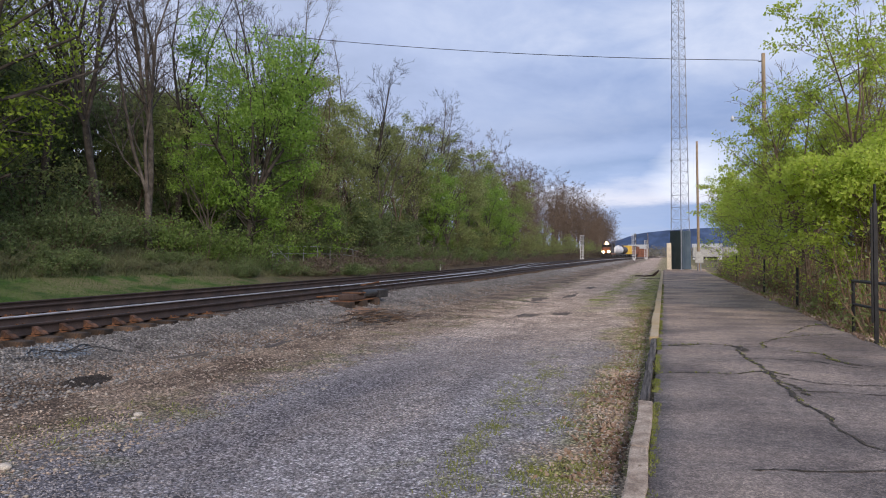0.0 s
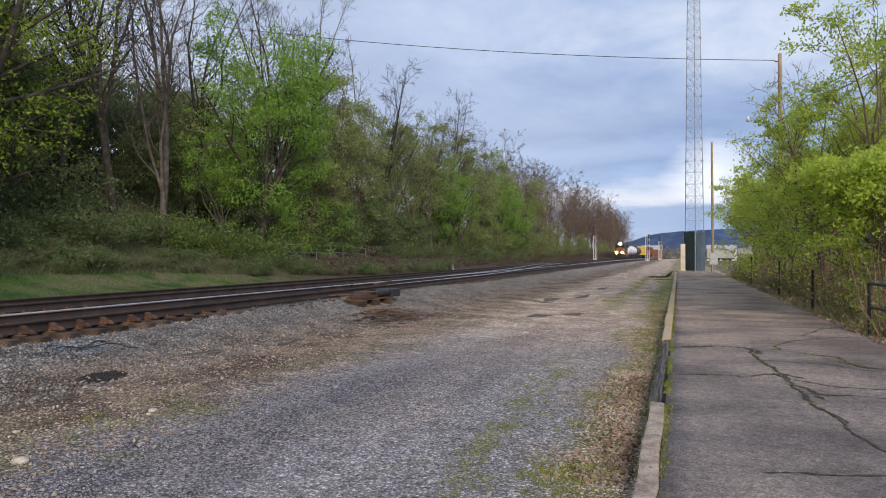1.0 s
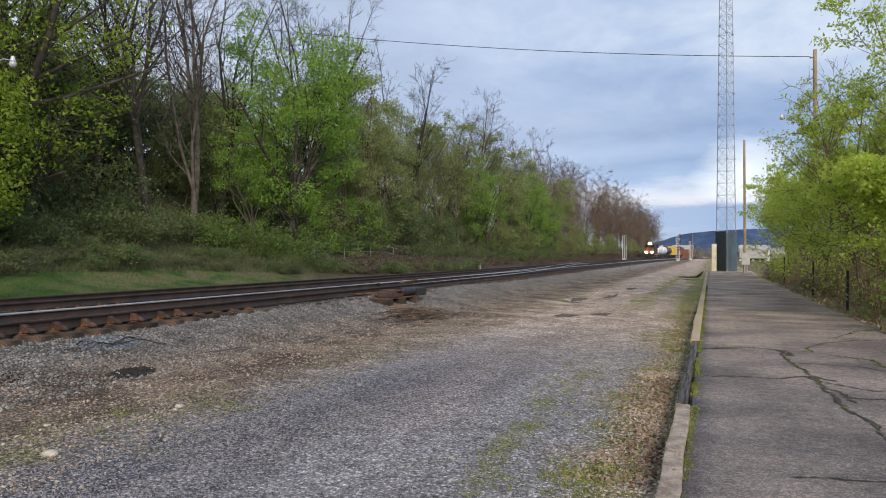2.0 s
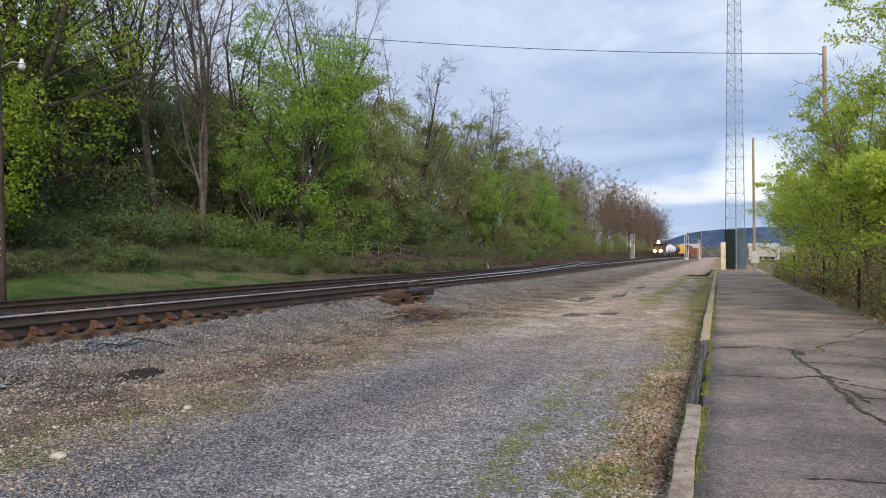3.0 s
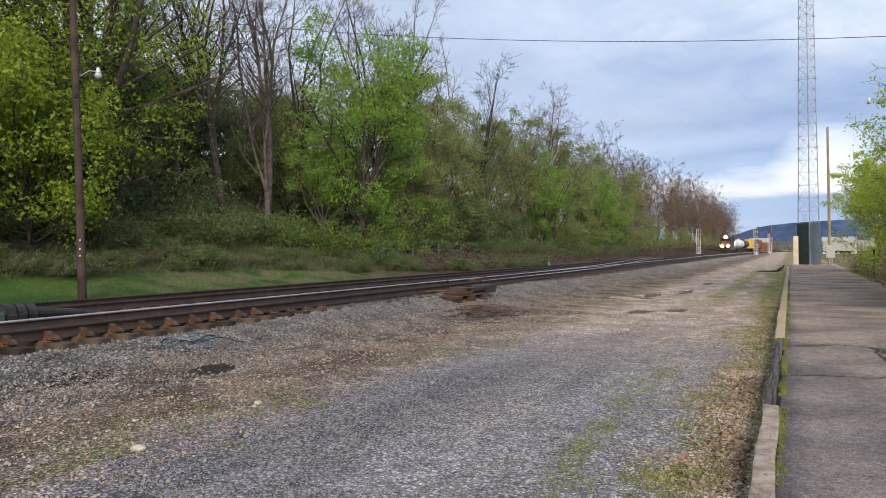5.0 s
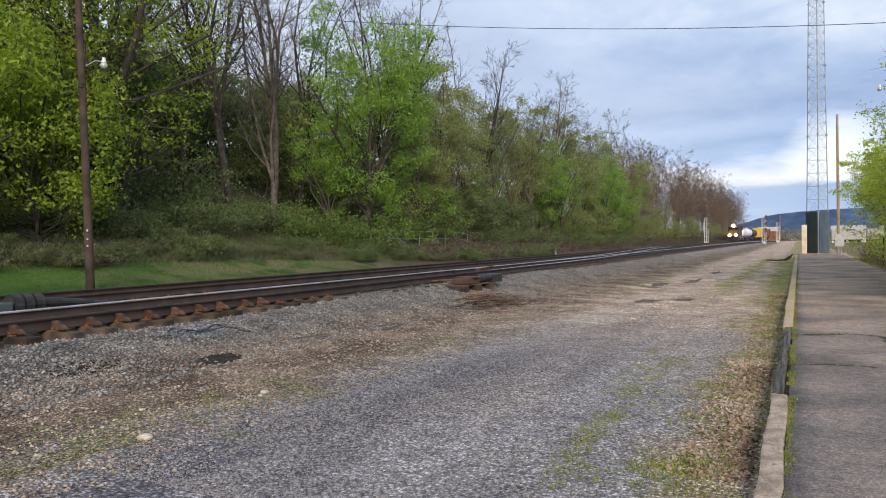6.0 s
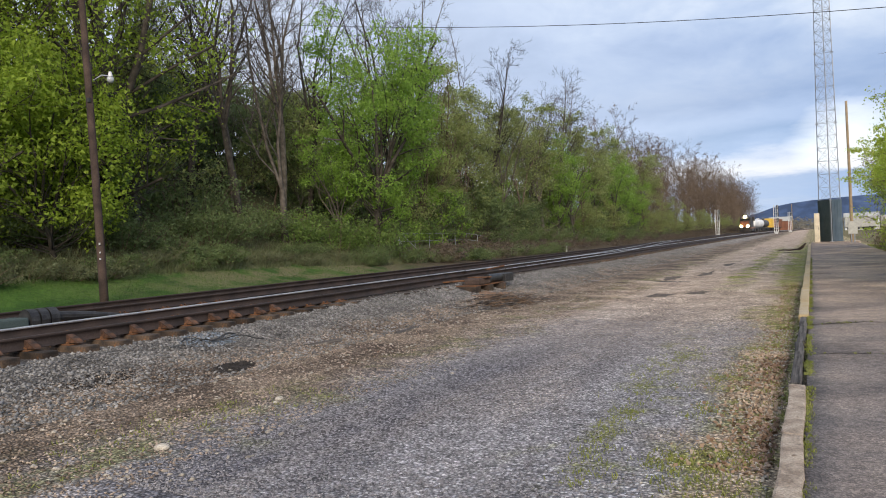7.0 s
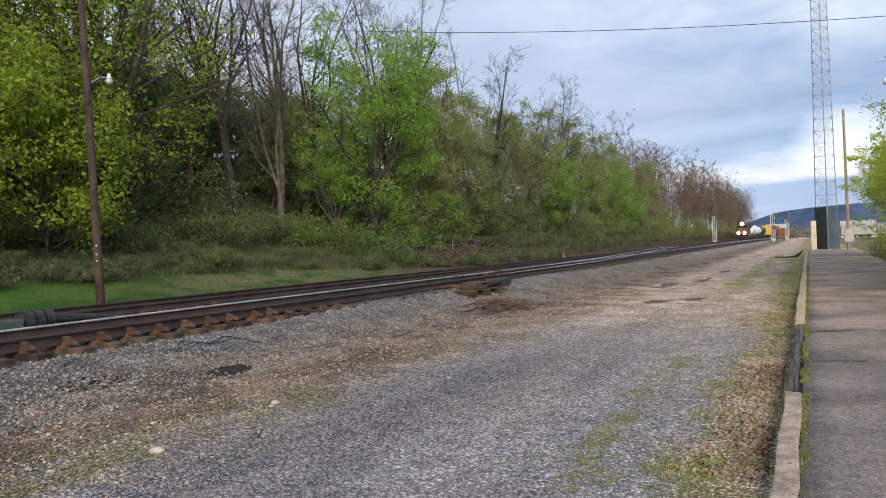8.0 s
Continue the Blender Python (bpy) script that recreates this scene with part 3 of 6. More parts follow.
def rail_profile_mesh(fx, y0, y1, step, polished=True):
    """A rail (foot, web, head) swept along a line x = fx(y)."""
    prof = [(-0.068, 0), (0.068, 0), (0.068, 0.012), (0.012, 0.03), (0.009, 0.125), (0.035, 0.138), (0.036, 0.166), (0.028, 0.171), (-0.028, 0.171), (-0.036, 0.166), (-0.035, 0.138), (-0.009, 0.125), (-0.012, 0.03), (-0.068, 0.012)]
    v = np.arange(y0, y1 + step, step)
    x = fx(v)
    vs = np.array([[(xx + a, yy_, RAIL_Z - 0.171 + h) for a, h in prof] for xx, yy_ in zip(x, v)]).reshape(-1, 3)
    k = len(prof)
    fs = [(i * k + j, i * k + (j + 1) % k, (i + 1) * k + (j + 1) % k, (i + 1) * k + j) for i in range(len(v) - 1) for j in range(k)]
    me = np_mesh("rail", vs, fs)
    me.materials.append(M_RAIL)
    me.materials.append(M_RAILTOP)
    me.polygons.foreach_set("material_index", np.array([1 if j in (5, 6, 7) and polished else 0 for i in range(len(v) - 1) for j in range(k)], np.int32))
    return me


tie_me = bpy.data.meshes.new("tie")
_b = box(B(), -1.3, 1.3, -0.115, 0.115, -0.18, 0.0, 0.012)
for _v in _b.verts:
    _v.co += Vector((noise.noise(_v.co * 3) * 0.03, noise.noise(_v.co * 5) * 0.012, 0))
_b.to_mesh(tie_me)
_b.free()
tie_me.materials.append(M_TIE)
plate_me = bpy.data.meshes.new("tie_plate")
_b = box(B(), -0.18, 0.18, -0.095, 0.095, 0, 0.018)
for sx in (-0.1, 0.1):
    for sy in (-0.06, 0.06):
        box(_b, sx - 0.018, sx + 0.018, sy - 0.014, sy + 0.014, 0.018, 0.05)
_b.to_mesh(plate_me)
_b.free()
plate_me.materials.append(M_RUST)


brace_me = bpy.data.meshes.new("rail_brace")
_b = B()
for sy in (-0.05, 0.05):
    _v = [_b.verts.new((0.03 + a, sy, h)) for a, h in ((0.0, 0.02), (0.24, 0.02), (0.20, 0.05), (0.02, 0.135), (0.0, 0.135))]
    _b.faces.new(_v if sy < 0 else _v[::-1])
_b.verts.ensure_lookup_table()
for j in range(5):
    _b.faces.new((_b.verts[j], _b.verts[5 + j], _b.verts[5 + (j + 1) % 5], _b.verts[(j + 1) % 5]))
bmesh.ops.recalc_face_normals(_b, faces=_b.faces)
_b.to_mesh(brace_me)
_b.free()
brace_me.materials.append(M_BRACE)


def railway(pts, y0, y1, label, n_near, seed):
    rr = random.Random(seed)
    tr = base("railway_track", pose(0, 0, 0), label, "railway track", "pair of tracks", "structure")
    f = lambda v: hermite(pts, v)
    put("rail", rail_profile_mesh(lambda v: f(v) + HALF, y0, y1, 3.0, False), None, tr, "rusty steel rail")
    put("rail", rail_profile_mesh(lambda v: f(v) - HALF, y0, y1, 3.0, n_near > 150), None, tr, "rusty steel rail with a worn head")
    rest, y, i = [], y0, 0
    while y < y1:
        m = pose(float(f(y)) + rr.uniform(-0.05, 0.05), y, RAIL_Z - 0.19, 0, 0, rr.uniform(-1.5, 1.5))
        if -2 < y < 110 and i < n_near:
            t = put("tie", tie_me, None, tr)
            t.matrix_basis = m
            if y < 13:
                for s in (-1, 1):
                    p = put("tie_plate", plate_me, None, t)
                    p.matrix_basis = pose(s * HALF, 0, 0.001)
                if pts is TRACK_A and 4 < y < 10.5:
                    p = put("rail_brace", brace_me, None, t, "rusty rail brace")
                    p.matrix_basis = pose(HALF + 0.035, 0, 0.012)
            i += 1
        else:
            rest.append(m)
        y += 0.53
    corners = np.array([(a, b_, c) for a in (-1.3, 1.3) for b_ in (-0.115, 0.115) for c in (-0.18, 0)])
    fq = np.array([(0, 1, 3, 2), (4, 6, 7, 5), (0, 4, 5, 1), (2, 3, 7, 6), (1, 5, 7, 3), (0, 2, 6, 4)])
    vs = np.concatenate([np.array([m @ Vector(c) for c in corners]) for m in rest])
    fs = np.concatenate([fq + 8 * k for k in range(len(rest))])
    far = put("far_ties", np_mesh("far_ties", vs, fs), M_TIE, tr)
    far["kind"] = "stuff"
    return tr


railway(TRACK_A, -60, 420, "ballasted railway track with rusty ties beside the yard", 200, 1)
railway(TRACK_B, -60, 420, "second ballasted railway track along the lawn", 100, 2)


def surf(x, y):
    """Height of the ground sheet as built, at arrays of places."""
    x, y = np.asarray(x, float), np.asarray(y, float)
    i, j = np.clip(np.searchsorted(xs, x) - 1, 0, nx - 2), np.clip(np.searchsorted(ys, y) - 1, 0, ny - 2)
    u, v = (x - xs[i]) / (xs[i + 1] - xs[i]), (y - ys[j]) / (ys[j + 1] - ys[j])
    return zz[j, i] * (1 - u) * (1 - v) + zz[j, i + 1] * u * (1 - v) + zz[j + 1, i] * (1 - u) * v + zz[j + 1, i + 1] * u * v


def sweep(pts, radii, n=8):
    """One skin round a bent line, closed at both ends."""
    bm, rings = bmesh.new(), []
    for k, (p, r) in enumerate(zip(pts, radii)):
        d = (pts[min(k + 1, len(pts) - 1)] - pts[max(k - 1, 0)]).normalized()
        a = d.cross(Vector((0.31, 0.9, 0.3))).normalized()
        c = d.cross(a)
        rings.append([bm.verts.new(p + (a * math.cos(math.tau * j / n) + c * math.sin(math.tau * j / n)) * r) for j in range(n)])
    for q, s in zip(rings, rings[1:]):
        for j in range(n):
            bm.faces.new((q[j], q[(j + 1) % n], s[(j + 1) % n], s[j]))
    bm.faces.new(rings[0][::-1])
    bm.faces.new(rings[-1])
    return bm

# ---- trees and brush ----


def grow(rr, height, fork, leaders, spread, levels, wild=0.5, kids=(3, 4), trunk_r=0.2, tilt=0.25, low=0, lean=(0.0, 0.0), taper=0.75, twig=0.0095):
    """Limbs as (p, q, r0, r1, level) and twig tips: a trunk that forks into leaders, with side limbs that split again."""
    segs, tips = [], []

    def run(p, d, length, r, n, lev, end=0.3, bend=0.15, lift=0.06):
        pts = [p]
        for k in range(n):
            d = (d + Vector((rr.gauss(0, 1), rr.gauss(0, 1), rr.gauss(0, 0.6))) * bend + Vector((0, 0, lift))).normalized()
            q = pts[-1] + d * (length / n)
            segs.append((pts[-1], q, r * (1 - (1 - end) * k / n), r * (1 - (1 - end) * (k + 1) / n), lev))
            pts.append(q)
        return pts, d

    def along(pts, u):
        f = u * (len(pts) - 1)
        i = min(int(f), len(pts) - 2)
        return pts[i].lerp(pts[i + 1], f - i), (pts[i + 1] - pts[i]).normalized()

    def splay(d, w):
        side = d.orthogonal().normalized()
        side.rotate(Matrix.Rotation(rr.uniform(0, math.tau), 3, d))
        return (d * (1 - w) + side * w).normalized()

    def limb(p, d, length, r, lev):
        pts, e = run(p, d, length, r, 1 if lev >= levels else 3 if lev < 3 else 2, lev, bend=0.2)
        if lev >= levels:
            tips.append(pts[-1])
            tips.append(p.lerp(pts[-1], 0.5))
            return
        for k in range(rr.randint(*kids)):
            u = rr.uniform(0.2, 1.0)
            s, e = along(pts, u)
            limb(s, splay(e, wild), length * rr.uniform(0.4, 0.62), max(r * (1 - 0.7 * u) * rr.uniform(0.45, 0.65), twig), lev + 1)
        tips.append(pts[-1])

    d0 = Vector((lean[0], lean[1], 1)).normalized()
    pts, d = run(Vector((0, 0, -0.4)), d0, height * fork + 0.4, trunk_r, 4, 0, 0.72, 0.05, 0.02)
    for k in range(low):
        s, e = along(pts, rr.uniform(0.25, 0.95))
        limb(s, splay(e, 0.72), spread * rr.uniform(0.7, 1.1), trunk_r * 0.3, 2)
    for k in range(leaders):
        az = math.tau * (k + rr.uniform(-0.25, 0.25)) / leaders
        t = tilt * rr.uniform(0.25, 1.5) * (0.2 if k == 0 else 1)
        dl = (d + Vector((math.cos(az), math.sin(az), 0)) * t).normalized()
        ln = height * (1 - fork) * rr.uniform(0.8, 1.03)
        lp, e = run(pts[-1], dl, ln, trunk_r * 0.52, 6, 1, 0.12, 0.15, 0.08)
        m = 5 + rr.randint(*kids)
        for j in range(m):
            u = (j + rr.random()) / m * 0.95 + 0.05
            s, e = along(lp, u)
            limb(s, splay(e, wild * 0.9), spread * (1.1 - taper * u) * rr.uniform(0.75, 1.15), trunk_r * 0.6 * (1 - 0.85 * u) * rr.uniform(0.4, 0.6), 2)
        tips.append(lp[-1])
    return segs, tips


def limb_mesh(segs):
    vs, fs, k = [], [], 0
    for p, q, ra, rb, lev in segs:
        n = 7 if lev == 0 else 5 if lev == 1 else 3
        d = (q - p).normalized()
        a = d.orthogonal().normalized()
        b_ = d.cross(a)
        for c, r in ((p, ra), (q, rb)):
            for j in range(n):
                t = math.tau * j / n
                vs.append(c + (a * math.cos(t) + b_ * math.sin(t)) * r)
        fs += [(k + j, k + (j + 1) % n, k + n + (j + 1) % n, k + n + j) for j in range(n)]
        k += 2 * n
    return np_mesh("limbs", np.array(vs), np.array(fs))


def leaf_mesh(rs, centres, per, radius, size, flat=0.5, stretch=1.5, tri=False):
    """Single leaves in a flattened spray round each place, facing outwards and up: a bent rhomb each, or a three-cornered blade."""
    c = np.repeat(np.asarray(centres, float), per, axis=0)
    n = len(c)
    off = rs.normal(0, 1, (n, 3)) * np.array([1, 1, 0.55])
    c = c + off * radius
    face = off * 0.45 + rs.normal(0, 0.7, (n, 3)) + np.array([0, 0, flat * 0.8])
    face /= np.linalg.norm(face, axis=1, keepdims=True) + 1e-9
    a = np.cross(face, rs.normal(0, 1, (n, 3)))
    a /= np.linalg.norm(a, axis=1, keepdims=True) + 1e-9
    b_ = np.cross(a, face)
    nn = face
    s = size * rs.uniform(0.55, 1.25, (n, 1))
    if tri:
        v = np.stack([c - a * s * stretch * 0.5, c + b_ * s * 0.5 + a * s * 0.3, c - b_ * s * 0.3 + a * s * 0.55], 1).reshape(-1, 3)
        return np_mesh("leaves", v, np.arange(3 * n).reshape(n, 3))
    v = np.stack([c - a * s * stretch * 0.5, c + b_ * s * 0.42 + nn * s * 0.1, c + a * s * stretch * 0.5, c - b_ * s * 0.42 + nn * s * 0.1], 1).reshape(-1, 3)
    return np_mesh("leaves", v, np.arange(4 * n).reshape(n, 4))


def tree(seed, bark, leaf=None, per=0, radius=0.4, size=0.13, label="", group="", gaps=-1.0, env=None, **kw):
    rr, rs = random.Random(seed), np.random.default_rng(seed)
    segs, tips = grow(rr, **kw)
    tips = [p for p in tips if noise.noise(p * 0.55 + Vector((seed, 0, 0))) > gaps]
    if env:
        wide, mid, tall = env

        def inside(p, slack):
            w = wide * (1 + 0.22 * noise.noise(p * 0.45 + Vector((0, seed, 0))))
            return (p.x * p.x + p.y * p.y) / (w * w) + ((p.z - mid) / tall) ** 2 < slack

        tips = [p for p in tips if inside(p, 1.0)]
        segs = [q for q in segs if q[4] < 1 or inside(q[1], 1.06)]
    t = base("tree", pose(0, 0, -500), label, "tree", group)
    put("trunk", limb_mesh([s for s in segs if s[4] < 2]), bark, t)
    put("branchwork" if leaf else "crown", limb_mesh([s for s in segs if s[4] >= 2]), bark, t)["kind"] = "stuff"
    if leaf:
        put("crown", leaf_mesh(rs, tips, per, radius, size, tri=True), leaf, t)
    return t


def plant(proto, x, y, turn, s=1.0, sz=None, label="", sink=0.0):
    m = pose(x, y, gz(x, y) - sink, 0, 0, turn) @ Matrix.Diagonal((s, s, sz or s, 1))
    t = copy_thing(proto, m)
    t.matrix_basis = m
    if label:
        t["label"] = label
    return t


def drop_proto(*protos):
    for p in protos:
        for o in (*p.children_recursive, p):
            bpy.data.objects.remove(o)


WOODS = "woods on the bank"
bare = [tree(11, M_BARK, label="tall bare grey tree with fine twigs", group=WOODS, height=20, fork=0.34, leaders=4, spread=4.4, levels=4, wild=0.5, kids=(4, 6), trunk_r=0.25, tilt=0.3, twig=0.013),
        tree(12, M_BARK_DK, label="tall bare dark tree with fine twigs", group=WOODS, height=21, fork=0.3, leaders=3, spread=4.6, levels=4, wild=0.5, kids=(4, 6), trunk_r=0.25, tilt=0.24, twig=0.013),
        tree(13, M_BARK, label="tall bare brown tree with fine twigs", group=WOODS, height=20, fork=0.16, leaders=2, spread=4.2, levels=4, wild=0.5, kids=(4, 6), trunk_r=0.24, tilt=0.2, twig=0.013)]
thin = [tree(14, M_BARK_BR, label="bare brown tree farther along the bank", group=WOODS, height=19, fork=0.2, leaders=4, spread=5.0, levels=4, wild=0.48, kids=(4, 6), trunk_r=0.17, tilt=0.28, twig=0.018),
        tree(15, M_BARK, label="bare grey tree farther up the bank", group=WOODS, height=18, fork=0.34, leaders=3, spread=4.4, levels=3, wild=0.5, kids=(5, 7), trunk_r=0.16, tilt=0.24)]
sparse = [tree(21, M_BARK, L_OLIVE, 12, 0.30, 0.17, "budding olive-green tree on the bank", WOODS, 0.0, height=17, fork=0.22, leaders=4, spread=4.6, levels=4, wild=0.46, kids=(3, 4), trunk_r=0.2, tilt=0.28, low=3),
          tree(22, M_BARK_BR, L_OLIVE, 21, 0.36, 0.17, "thin-leaved olive-green tree on the bank", WOODS, -0.12, (4.4, 8.6, 6.6), height=16.5, fork=0.16, leaders=4, spread=4.6, levels=4, wild=0.5, kids=(3, 4), trunk_r=0.18, tilt=0.34, low=5)]
leafy = [tree(31, M_BARK_DK, L_FRESH, 30, 0.34, 0.15, "fresh green leafy tree on the bank", WOODS, -0.5, (4.8, 8.7, 7.1), height=18.5, fork=0.16, leaders=8, spread=4.6, levels=4, wild=0.52, kids=(3, 4), trunk_r=0.26, tilt=0.62, low=10, taper=0.35),
         tree(32, M_BARK, L_FRESH, 24, 0.36, 0.155, "fresh green leafy tree on the bank", WOODS, -0.12, (4.0, 7.4, 5.6), height=14.5, fork=0.14, leaders=5, spread=4.0, levels=4, wild=0.5, kids=(3, 4), trunk_r=0.2, tilt=0.4, low=9, taper=0.55),
         tree(33, M_BARK_DK, L_BRIGHT, 28, 0.42, 0.15, "broad yellow-green leafy tree beside the lawn", WOODS, -0.2, (5.6, 8.2, 7.6), height=17, fork=0.24, leaders=6, spread=6.0, levels=4, wild=0.56, kids=(3, 4), trunk_r=0.38, tilt=0.62, low=18, taper=0.5)]
small = [tree(34, M_BARK, L_DEEP, 12, 0.32, 0.19, "young green tree in the understorey", WOODS, -0.1, height=7, fork=0.14, leaders=4, spread=2.8, levels=3, wild=0.5, kids=(4, 5), trunk_r=0.09, tilt=0.4, low=7),
         tree(35, M_BARK_BR, L_OLIVE, 11, 0.32, 0.18, "young olive-green tree in the understorey", WOODS, -0.05, height=8, fork=0.14, leaders=4, spread=2.8, levels=3, wild=0.5, kids=(4, 5), trunk_r=0.09, tilt=0.35, low=6),
         tree(36, M_BARK, L_FRESH, 12, 0.32, 0.19, "young fresh green tree in the understorey", WOODS, -0.1, height=7.5, fork=0.14, leaders=4, spread=3.0, levels=3, wild=0.5, kids=(4, 5), trunk_r=0.09, tilt=0.4, low=7)]


def bush(seed, h, w, n, leaf, per, size, label, stems=18, stem=None):
    rr, rs = random.Random(seed), np.random.default_rng(seed)
    t = base("bush", pose(0, 0, -500), label, "bush", "undergrowth")
    segs, cs = [], []
    for _ in range(stems):
        a, r = rr.uniform(0, math.tau), w * 0.5 * math.sqrt(rr.random())
        p = Vector((math.cos(a) * r * 0.5, math.sin(a) * r * 0.5, -0.15))
        hh = h * rr.uniform(0.5, 1.0) * (1 - 0.45 * (r / (w * 0.5)) ** 2)
        q = Vector((math.cos(a) * r * 1.15, math.sin(a) * r * 1.15, hh))
        mid = p.lerp(q, 0.55) + Vector((rr.gauss(0, 0.1), rr.gauss(0, 0.1), hh * 0.08))
        segs += [(p, mid, 0.02, 0.013, 2), (mid, q, 0.013, 0.005, 2)]
        for k in range(n):
            cs.append(p.lerp(q, rr.uniform(0.1, 1)) + Vector((rr.gauss(0, 0.14), rr.gauss(0, 0.14), rr.gauss(0, 0.1))) * h * 0.6)
    put("branchwork", limb_mesh(segs), stem or M_BARK_BR, t)["kind"] = "stuff"
    cs = [c for c in cs if c.z > 0.02]
    put("foliage", leaf_mesh(rs, cs, per, 0.12 * h, size, tri=True), leaf, t)["kind"] = "stuff"
    return t


skirt = tree(37, M_BARK_DK, L_BRIGHT, 24, 0.36, 0.145, "yellow-green leafy tree with low boughs by the lawn", WOODS, -0.2, (3.8, 4.4, 4.3), height=9, fork=0.1, leaders=6, spread=3.4, levels=4, wild=0.55, kids=(3, 4), trunk_r=0.14, tilt=0.6, low=9, taper=0.4)
bushes = [bush(41, 2.2, 4.5, 10, L_DEEP, 14, 0.10, "dense dark green undergrowth bush", 26), bush(42, 1.2, 4.2, 10, L_DEEP, 14, 0.09, "low dark green undergrowth bush", 26),
          bush(43, 2.8, 3.6, 9, L_MIDGREEN, 16, 0.125, "fresh green bush at the woods' edge"), bush(44, 1.3, 4.0, 7, L_BROWNBUSH, 10, 0.11, "low tangle of brown bramble"), bush(45, 0.9, 3.6, 9, L_SCRUB, 16, 0.07, "low grey-green scrub on the bank", 34)]

# the trees that stand out, along the wood's edge
plant(leafy[0], -26.6, 40.4, 40, 1.08, 1.16)
plant(leafy[1], -27.6, 37.6, 140, 0.6)
plant(bare[2], -28.2, 32.8, 10, 1.0, label="pale-barked bare tree at the woods' edge")
plant(bare[0], -31.0, 31.8, 70, 0.95)
plant(bare[1], -32.0, 29.0, 230, 0.90)
plant(bare[1], -31.5, 39.5, 300, 0.97)
plant(bare[0], -30.5, 35.5, 150, 0.97)
plant(bare[2], -30.3, 52.0, 250, 1.12)
plant(bare[1], -29.6, 48.5, 40, 1.08)
plant(bare[0], -29.5, 78.0, 200, 0.82)
plant(leafy[2], -29.2, 21.4, 115, 1.12)
plant(leafy[2], -31.5, 16.5, 250, 1.0)
plant(bare[1], -29.6, 30.6, 120, 0.95)
plant(bushes[2], -25.6, 38.6, 70, 1.1)
plant(small[2], -25.9, 42.0, 160, 0.6)
plant(bushes[2], -26.8, 36.0, 250, 1.0)
plant(small[0], -30.0, 43.0, 20, 0.9)
plant(small[0], -29.6, 40.0, 130, 0.85)
plant(skirt, -27.2, 17.6, 60, 1.0)
plant(skirt, -28.0, 13.6, 200, 1.15)
plant(skirt, -30.5, 20.0, 310, 0.8)
plant(sparse[0], -31.5, 25.0, 80, 1.0)
plant(bare[0], -32.0, 25.5, 20, 0.95)
plant(bare[0], -32.5, 55.5, 120, 1.0)
plant(bare[2], -33.0, 58.5, 20, 0.98)
plant(bare[2], -29.0, 62.5, 50, 1.04)
plant(bare[1], -29.3, 66.0, 190, 0.92)
plant(sparse[1], -28.0, 53.0, 100, 1.0)
plant(sparse[0], -28.0, 66.0, 250, 0.85)
plant(bare[0], -28.5, 87.0, 300, 1.06)
plant(sparse[1], -27.0, 91.0, 15, 1.1)
plant(sparse[0], -26.8, 97.0, 65, 0.98)
plant(leafy[1], -26.0, 84.0, 230, 0.8)
plant(leafy[1], -25.5, 108.0, 20, 0.85)
plant(leafy[1], -25.5, 118.0, 110, 0.8)
plant(bare[2], -29.0, 141.0, 30, 1.12)
plant(sparse[1], -28.5, 58.5, 210, 0.92)
plant(sparse[1], -28.0, 71.5, 300, 0.95)
plant(sparse[0], -27.5, 77.0, 120, 1.0)
plant(leafy[1], -27.0, 80.5, 330, 0.95)
plant(sparse[1], -26.0, 126.0, 200, 0.95)
plant(sparse[1], -26.5, 112.0, 320, 1.05)
plant(leafy[1], -25.5, 101.0, 60, 0.95)
plant(sparse[0], -27.0, 134.0, 90, 0.95)
ft = random.Random(5)
for k in range(20):
    y = 46 + k * 4.0 + ft.uniform(-1.5, 1.5)
    x = -27.5 - ft.uniform(0, 5)
    plant(ft.choice([sparse[0], sparse[1], sparse[1], leafy[1]]), x, y, ft.uniform(0, 360), ft.uniform(0.62, 0.85))
for k in range(56):
    y = 120 + k * 4.2 + ft.uniform(-2, 2)
    x = -26.5 + (y > 200) * (y - 200) * 0.02 - ft.uniform(0, 6)
    plant(thin[0] if ft.random() < 0.8 else thin[1], x, y, ft.uniform(0, 360), ft.uniform(0.85, 1.16))
    if k % 2:
        plant(bushes[3] if y > 165 else small[1], x + 2.4, y + 2, ft.uniform(0, 360), 2.4 if y > 165 else ft.uniform(0.8, 1.1))
for k in range(28):
    y = 122 + k * 7 + ft.uniform(-2, 2)
    plant(thin[0], -25.0 + (y > 200) * (y - 200) * 0.02 - ft.uniform(0, 2.5), y, ft.uniform(0, 360), ft.uniform(0.5, 0.75))
    plant(small[1], -24.5 + (y > 200) * (y - 200) * 0.02 - ft.uniform(0, 2.5), y + 3, ft.uniform(0, 360), ft.uniform(0.6, 0.85))
